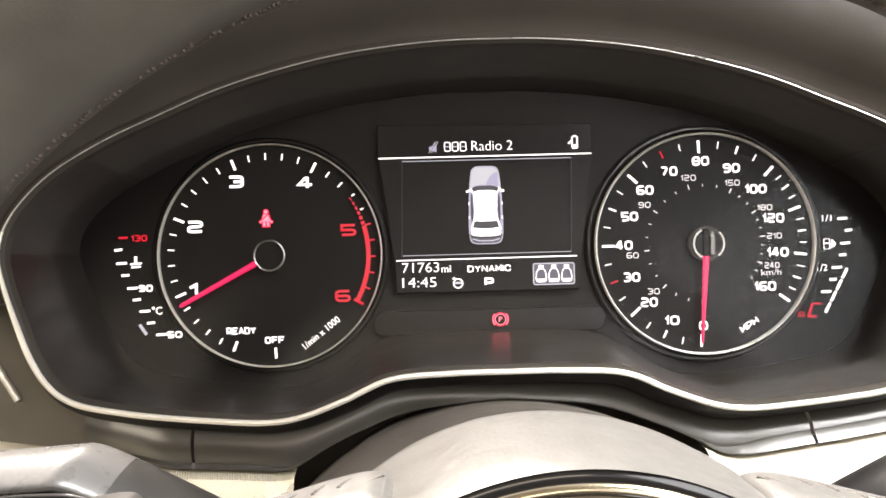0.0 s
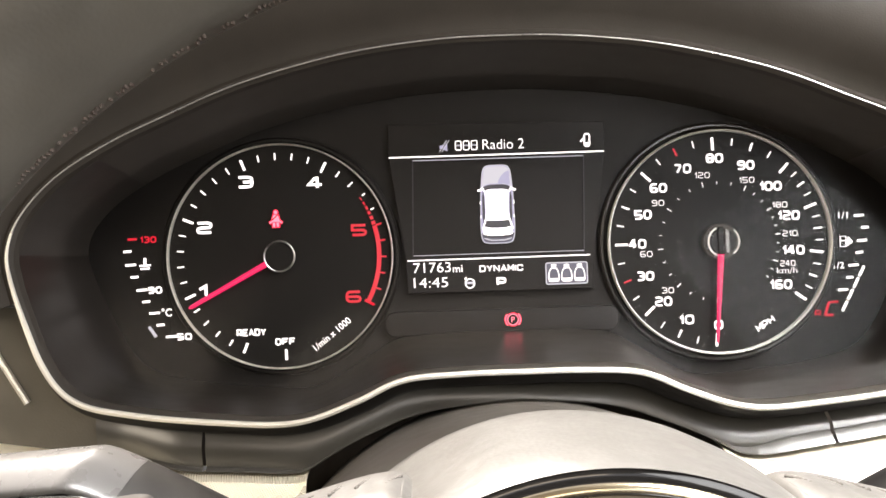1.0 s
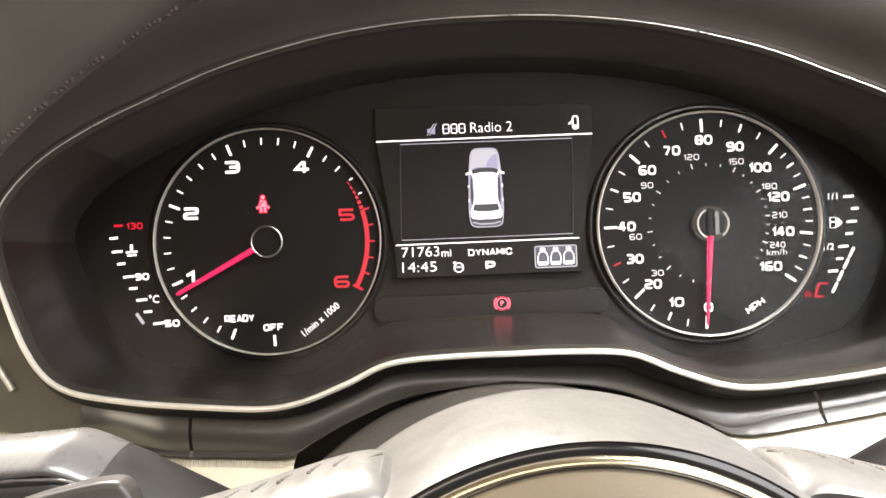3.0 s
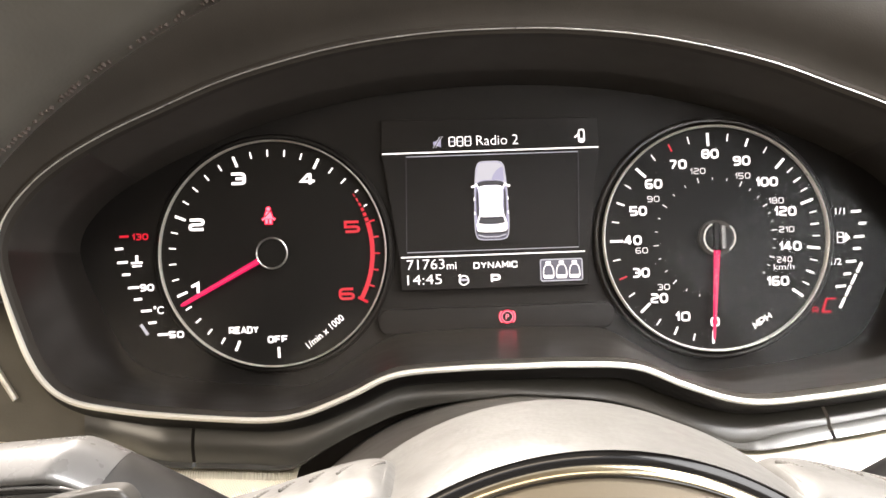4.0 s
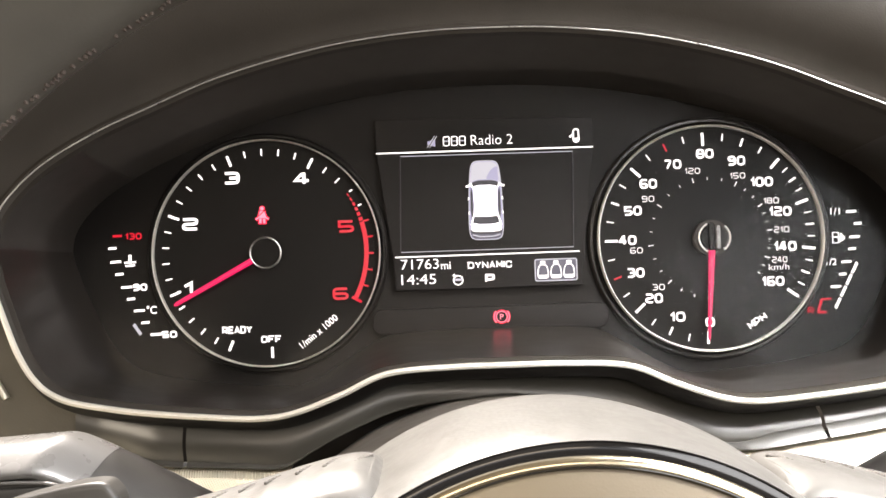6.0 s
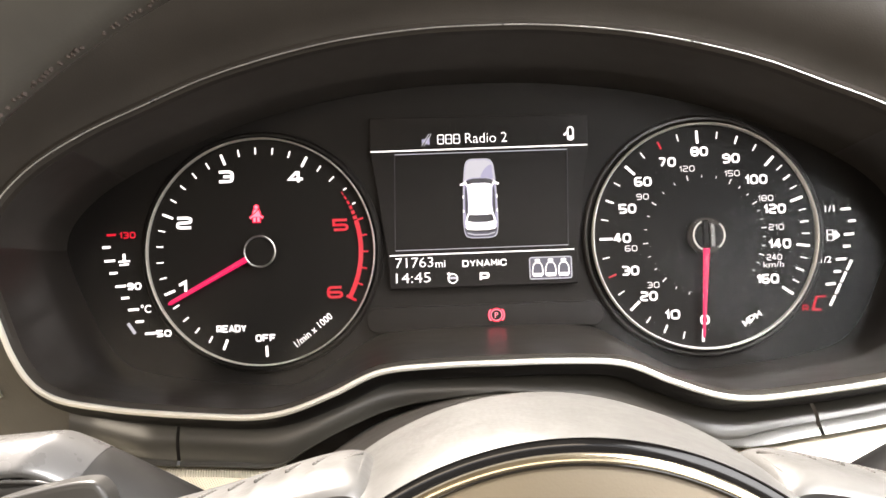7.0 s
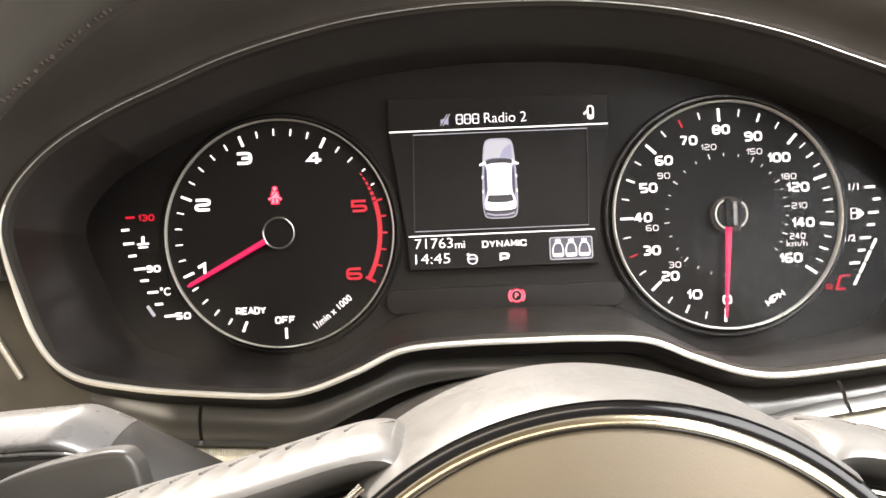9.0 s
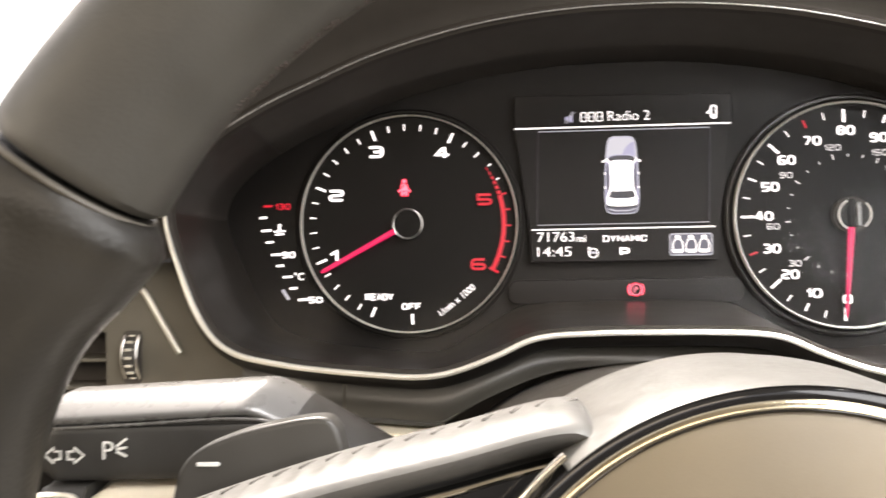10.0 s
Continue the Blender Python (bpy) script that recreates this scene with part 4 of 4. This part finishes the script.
part("gloss_ring", loft([[(r * math.cos(2 * math.pi * i / 160), AY + dy, AZ + r * math.sin(2 * math.pi * i / 160)) for i in range(160)] for r, dy in RING], cap=False), PIANO, wheel_thing, "gloss black trim ring")
# gold band painted in for the reflection on the black gloss ring
BAND = [(0.0609, 0.0), (0.0608, -0.0030), (0.0606, -0.0034), (0.0602, -0.0037), (0.0597, -0.0039), (0.0593, -0.0040), (0.0590, -0.0040), (0.0589, 0.0)]
part("glint_ring", loft([[(r * math.cos(2 * math.pi * i / 160), AY + dy, AZ + r * math.sin(2 * math.pi * i / 160)) for i in range(160)] for r, dy in BAND], cap=False), RING_GLINT, wheel_thing, "rounded gold band standing in for a reflection on the gloss ring")
part("inner_bead", loft([[(r * math.cos(2 * math.pi * i / 160), AY + dy, AZ + r * math.sin(2 * math.pi * i / 160)) for i in range(160)] for r, dy in BEAD], cap=False), PIANO, wheel_thing, "gloss black inner edge")
rings = []
for k in range(14):
    t = k / 13
    r = AR * math.sin(t * math.pi / 2) + 0.0002
    y = AY - 0.0032 - 0.008 * (1 - (r / AR) ** 2.6)
    rings.append([(r * math.cos(2 * math.pi * i / 96), y, AZ + r * math.sin(2 * math.pi * i / 96)) for i in range(96)])
part("airbag_cover", loft(rings), AIRBAG, wheel_thing, "grained grey-brown airbag cover")
part("hub_back", loft([[(r * math.cos(2 * math.pi * i / 64), y, AZ + r * math.sin(2 * math.pi * i / 64)) for i in range(64)] for r, y in ((0.0595, AY + 0.001), (0.056, -0.15), (0.05, -0.12))]), VOID, wheel_thing)


def spoke(s):
    path = spline([(s * 0.0285, -0.201, -0.0640), (s * 0.0340, -0.2015, -0.0570), (s * 0.0410, -0.202, -0.0530), (s * 0.065, -0.204, -0.0590), (s * 0.090, -0.206, -0.0655), (s * 0.115, -0.209, -0.0735), (s * 0.150, -0.212, -0.0860)], 32)
    if s > 0:
        path = [(x + 0.003, y, z - 0.0028) for x, y, z in path]
    run, far = [0.0], 0.0
    for a, b in zip(path, path[1:]):
        far += (Vector(b) - Vector(a)).length
        run.append(far)
    rows, crest = [], []
    for i, (x, y, z) in enumerate(path):
        t = i / (len(path) - 1)
        top = z + 0.0065 + 0.004 * t
        h, d = 0.0056 + 0.0012 * t, 0.016
        pucker = 0.00028 * (0.5 - 0.5 * math.cos(2 * math.pi * run[i] / 0.0056)) if run[i] > 0.014 else 0.0
        ring = []
        for j in range(36):
            p = 2 * math.pi * j / 36
            c, n = math.cos(p), math.sin(p)
            near = math.exp(-((c + 0.15) / 0.28) ** 2) if n > 0 else 0.0
            tuck = 1 - 0.85 * smooth(0.45 - n, 0.0, 1.35) if c < 0 else 1.0
            ring.append((x, y + d * tuck * math.copysign(abs(c) ** 0.8, c), top - h + h * math.copysign(abs(n) ** 0.8, n) - pucker * near))
        rows.append(ring)
        crest.append((x, y, top, h, d))
    part("spoke", loft(rows), HUB_LEATHER, wheel_thing, "leather-wrapped spoke")
    bm = bmesh.new()
    k = 1
    for i, (x, y, top, h, d) in enumerate(crest):
        if run[i] < 0.0056 * k + 0.010 or run[i] > far - 0.02:
            continue
        k += 1
        # a slanted thread sunk into the seam, with a needle hole at each end
        long, lean = random.uniform(0.0023, 0.0029), random.uniform(0.23, 0.29)
        for q in range(7):
            f = q / 6
            c = -0.04 + lean * f
            n = math.sqrt(1 - c * c)
            hole = q in (0, 6)
            size = (0.00050, 0.00060, 0.00042) if hole else (0.00046, 0.00085, 0.00026 + 0.0001 * math.sin(math.pi * f))
            m = Matrix.Translation((x - s * long * (f - 0.5), y + d * math.copysign(abs(c) ** 0.8, c), top - h + h * n ** 0.8 - (0.00030 if hole else 0.00016)))
            bmesh.ops.create_uvsphere(bm, u_segments=8, v_segments=6, radius=1, matrix=m @ Matrix.Diagonal((*size, 1)))
    part("stitching", bm, THREAD, wheel_thing, "dark stitches along the spoke", smooth=False, kind="stuff")
    low = [(x, y - 0.008, top - 2 * h + 0.0012) for x, y, top, h, d in crest if abs(x) > 0.040]
    rows = [[(x, y, z), (x, y - 0.0020, z - 0.0006), (x, y - 0.0034, z - 0.010), (x, y + 0.002, z - 0.028), (x, y + 0.010, z - 0.028), (x, y + 0.010, z)] for x, y, z in low[::6]]
    trim_ob = part("spoke_trim", loft(rows), PIANO, wheel_thing, "gloss black spoke inlay")
    part("spoke_edge", tube([(x, y - 0.0012, z + 0.0002) for x, y, z in low[::4]], 0.0007, 8), BRIGHT_CHROME, trim_ob, "thin chrome edge")
    if s < 0:
        part("bracket", tube([(s * 0.0652 * math.cos(radians(a)), -0.2205, AZ + 0.0652 * math.sin(radians(a))) for a in range(28, 51, 2)], 0.0009, 10), BRIGHT_CHROME, trim_ob, "polished chrome end strip")


spoke(-1)
spoke(1)
PADDLE = spline([(-0.086, -0.100), (-0.126, -0.098), (-0.1295, -0.078), (-0.1285, -0.066), (-0.1245, -0.0588), (-0.1150, -0.0543), (-0.1038, -0.0515), (-0.0950, -0.0503), (-0.0915, -0.0518), (-0.0895, -0.0570), (-0.086, -0.075)], 5, closed=True)
for s in (1, -1):
    pd = part("shift_paddle", plate([(s * x, z) for x, z in PADDLE], -0.1925, -0.1865, 0.0014), PADDLE_GREY, wheel_thing, "dark plastic shift paddle")
    if s == 1:
        part("minus_mark", box(-0.1230, -0.1178, -0.1930, -0.1924, -0.0613, -0.0603, 0.0002, 1), PRINT, pd, "white printed minus mark")

# ---- steering column and stalks ----
column = thing("steering_column", (0, -0.08, -0.10), "dark grey steering column shroud", "column")
part("shroud", loft([[(1.12 * x, y, z) for x, y, z in ring] for ring in (arch(-0.150, 0.082, -0.0530), arch(-0.144, 0.085, -0.0505), arch(-0.132, 0.087, -0.0495), arch(-0.10, 0.088, -0.0520), arch(-0.06, 0.088, -0.056), arch(-0.03, 0.088, -0.060))], wrap=False), SHROUD, column)

stalk = thing("indicator_stalk", (-0.09, -0.155, -0.06), "grey indicator stalk with printed light symbols", "stalk")


def stalk_loft(x0, x1, section, n=30, tilt=0.0):
    cy = sum(p[0] for p in section) / len(section)
    cz = sum(p[1] for p in section) / len(section)
    rows = []
    for i in range(n + 1):
        t = i / n
        k = 1 - 0.25 * (1 - smooth(1 - t, 0.0, 0.06))
        rows.append([(x0 + (x1 - x0) * t, cy + (y - cy) * k, cz + (z - cz) * k + tilt * t) for y, z in section])
    return loft(rows)


def shell_drop(x):
    # the shell slopes down and back towards the column
    u = max(0.0, x + 0.1163)
    return -0.74 * (math.sqrt(u * u + 0.004 ** 2) - 0.004)


def swept(section, x0, x1, n=44, rise=0.0, slant=0.0, tip=0.25):
    cy = sum(p[0] for p in section) / len(section)
    cz = sum(p[1] for p in section) / len(section)
    hi = max(p[1] for p in section)
    rows = []
    for i in range(n + 1):
        t = i / n
        x = x0 + (x1 - x0) * t
        k = 1 - tip * (1 - smooth(1 - t, 0.0, 0.05))
        u = max(0.0, x + 0.1163)
        rows.append([(x + slant * (z - hi), cy + (y - cy) * k + 0.35 * u, cz + (z - cz) * k + shell_drop(x) + rise * (x + 0.1175)) for y, z in section])
    return loft(rows)


top_sec = spline([(-0.148, -0.0490), (-0.156, -0.0462), (-0.164, -0.0470), (-0.1712, -0.0512), (-0.1722, -0.0530), (-0.1690, -0.0545), (-0.152, -0.0560), (-0.146, -0.0535)], 4, closed=True)
part("upper_shell", swept(top_sec, -0.1050, -0.1725, 60, rise=0.052, slant=0.55), STALK, stalk, "light grey top shell")
# same shell carried down to the column, its shade put into the colour
part("stalk_root", swept(top_sec, -0.0720, -0.1053, 34, rise=0.052, slant=0.55, tip=0.03), ROOT_SHADED, stalk, "sloping root, darkened for shade")
front_sec = spline([(-0.150, -0.0540), (-0.1685, -0.0543), (-0.1706, -0.0558), (-0.1716, -0.0575), (-0.1708, -0.0680), (-0.1670, -0.0700), (-0.150, -0.0700)], 4, closed=True)
part("front_panel", swept(front_sec, -0.0720, -0.1735, 70, rise=0.026), STALK_DARK, stalk, "dark front face")
edge = [(-0.1725, -0.1713, -0.0573), (-0.150, -0.1716, -0.0562), (-0.128, -0.1716, -0.0548), (-0.120, -0.1715, -0.0547), (-0.114, -0.1712, -0.0552), (-0.109, -0.1700, -0.0572), (-0.104, -0.1684, -0.0600), (-0.096, -0.1655, -0.0650)]
part("panel_edge", tube(spline(edge, 6), 0.00042, 8), STALK, stalk, "thin raised edge")
for s, cx in ((-1, -0.1684), (1, -0.1632)):
    frame_bar("arrow_symbol", [(cx + s * 0.0026, -0.0638), (cx, -0.0618), (cx, -0.0628), (cx - s * 0.0016, -0.0628), (cx - s * 0.0016, -0.0648), (cx, -0.0648), (cx, -0.0658)], 0.0007, PRINT, stalk, -0.1722)
lettering("light_symbol", "P", -0.1541, -0.0625, 0.0046, 0.0030, PRINT, stalk, -0.1722)
for dz in (-0.0016, 0.0, 0.0016):
    flat("light_symbol", bar_points(-0.1520, -0.0622 + 0.4 * dz, -0.1493, -0.0618 + 1.4 * dz, 0.0006), PRINT, stalk, -0.1722)
# mirrored stalk, its top shell coloured dark to stand in for shade
wiper = thing("wiper_stalk", (0.09, -0.155, -0.06), "wiper stalk behind the steering wheel, coloured dark for shade", "stalk")
for name, section, mat, rise, slant in (("upper_shell", top_sec, STALK_DARK, 0.052, 0.55), ("front_panel", front_sec, STALK_DARK, 0.026, 0.0)):
    bm = swept(section, -0.0720, -0.1725, 70, rise=rise, slant=slant)
    bm.transform(Matrix.Translation((0.001, 0.002, -0.0010)) @ Matrix.Diagonal((-1, 1, 1, 1)))
    part(name, bm, mat, wiper)
lever = thing("cruise_lever", (-0.09, -0.16, -0.085), "beige-grey control lever below the indicator stalk", "stalk")
sec = spline([(-0.155, -0.0712), (-0.168, -0.0716), (-0.1735, -0.0732), (-0.1785, -0.0860), (-0.175, -0.0890), (-0.155, -0.0890)], 4, closed=True)
part("lever_body", stalk_loft(-0.09, -0.1595, sec, tilt=-0.001), BEIGE, lever)
part("end_cap", stalk_loft(-0.1600, -0.1725, sec, tilt=-0.0005), STALK_DARK, lever, "dark end cap with bright rim")
part("cap_rim", tube(spline([(-0.1722, -0.1735, -0.0738), (-0.1680, -0.1742, -0.0734), (-0.1625, -0.1745, -0.0738), (-0.1605, -0.1760, -0.0765), (-0.1600, -0.1790, -0.0850)], 5), 0.0008, 8), CHROME, lever)

# ---- cabin shell ----
def shell(name, bm, mat, label, category):
    return tagged(part(name, bm, mat, smooth=False), label, category, kind="structure")


shell("ceiling", box(-1.07, 0.47, -2.0, -0.48, 0.46, 0.49), LINING, "pale fabric roof lining", "ceiling")
shell("floor", box(-1.07, 0.47, -2.0, 0.5, -0.83, -0.80), CARPET, "beige-grey cabin floor", "floor")
shell("wall_back", box(-1.07, 0.47, -2.03, -2.0, -0.83, 0.10), CARPET, "plain beige-grey back of the cabin", "wall")
shell("wall_front", box(-1.07, 0.47, 0.5, 0.53, -0.83, 0.02), CARPET, "plain bulkhead behind the dashboard", "wall")
for name, x0, x1 in (("wall_left", -1.10, -1.07), ("wall_right", 0.47, 0.50)):
    if name == "wall_right":
        shell(name, box(x0, x1, -0.10, 0.53, -0.83, 0.02), CARPET, "beige-grey side panel ahead of the open door", "wall")
        shell(name, box(x0, x1, -2.03, -1.15, -0.83, 0.02), CARPET, "beige-grey side panel behind the open door", "wall")
        continue
    shell(name, box(x0, x1, -2.03, 0.53, -0.83, 0.02), CARPET, "beige-grey door side below the window", "wall")
    shell(name, box(x0, x1, -1.25, -1.15, 0.02, 0.49), CARPET, "beige-grey door pillar beside the window", "wall")
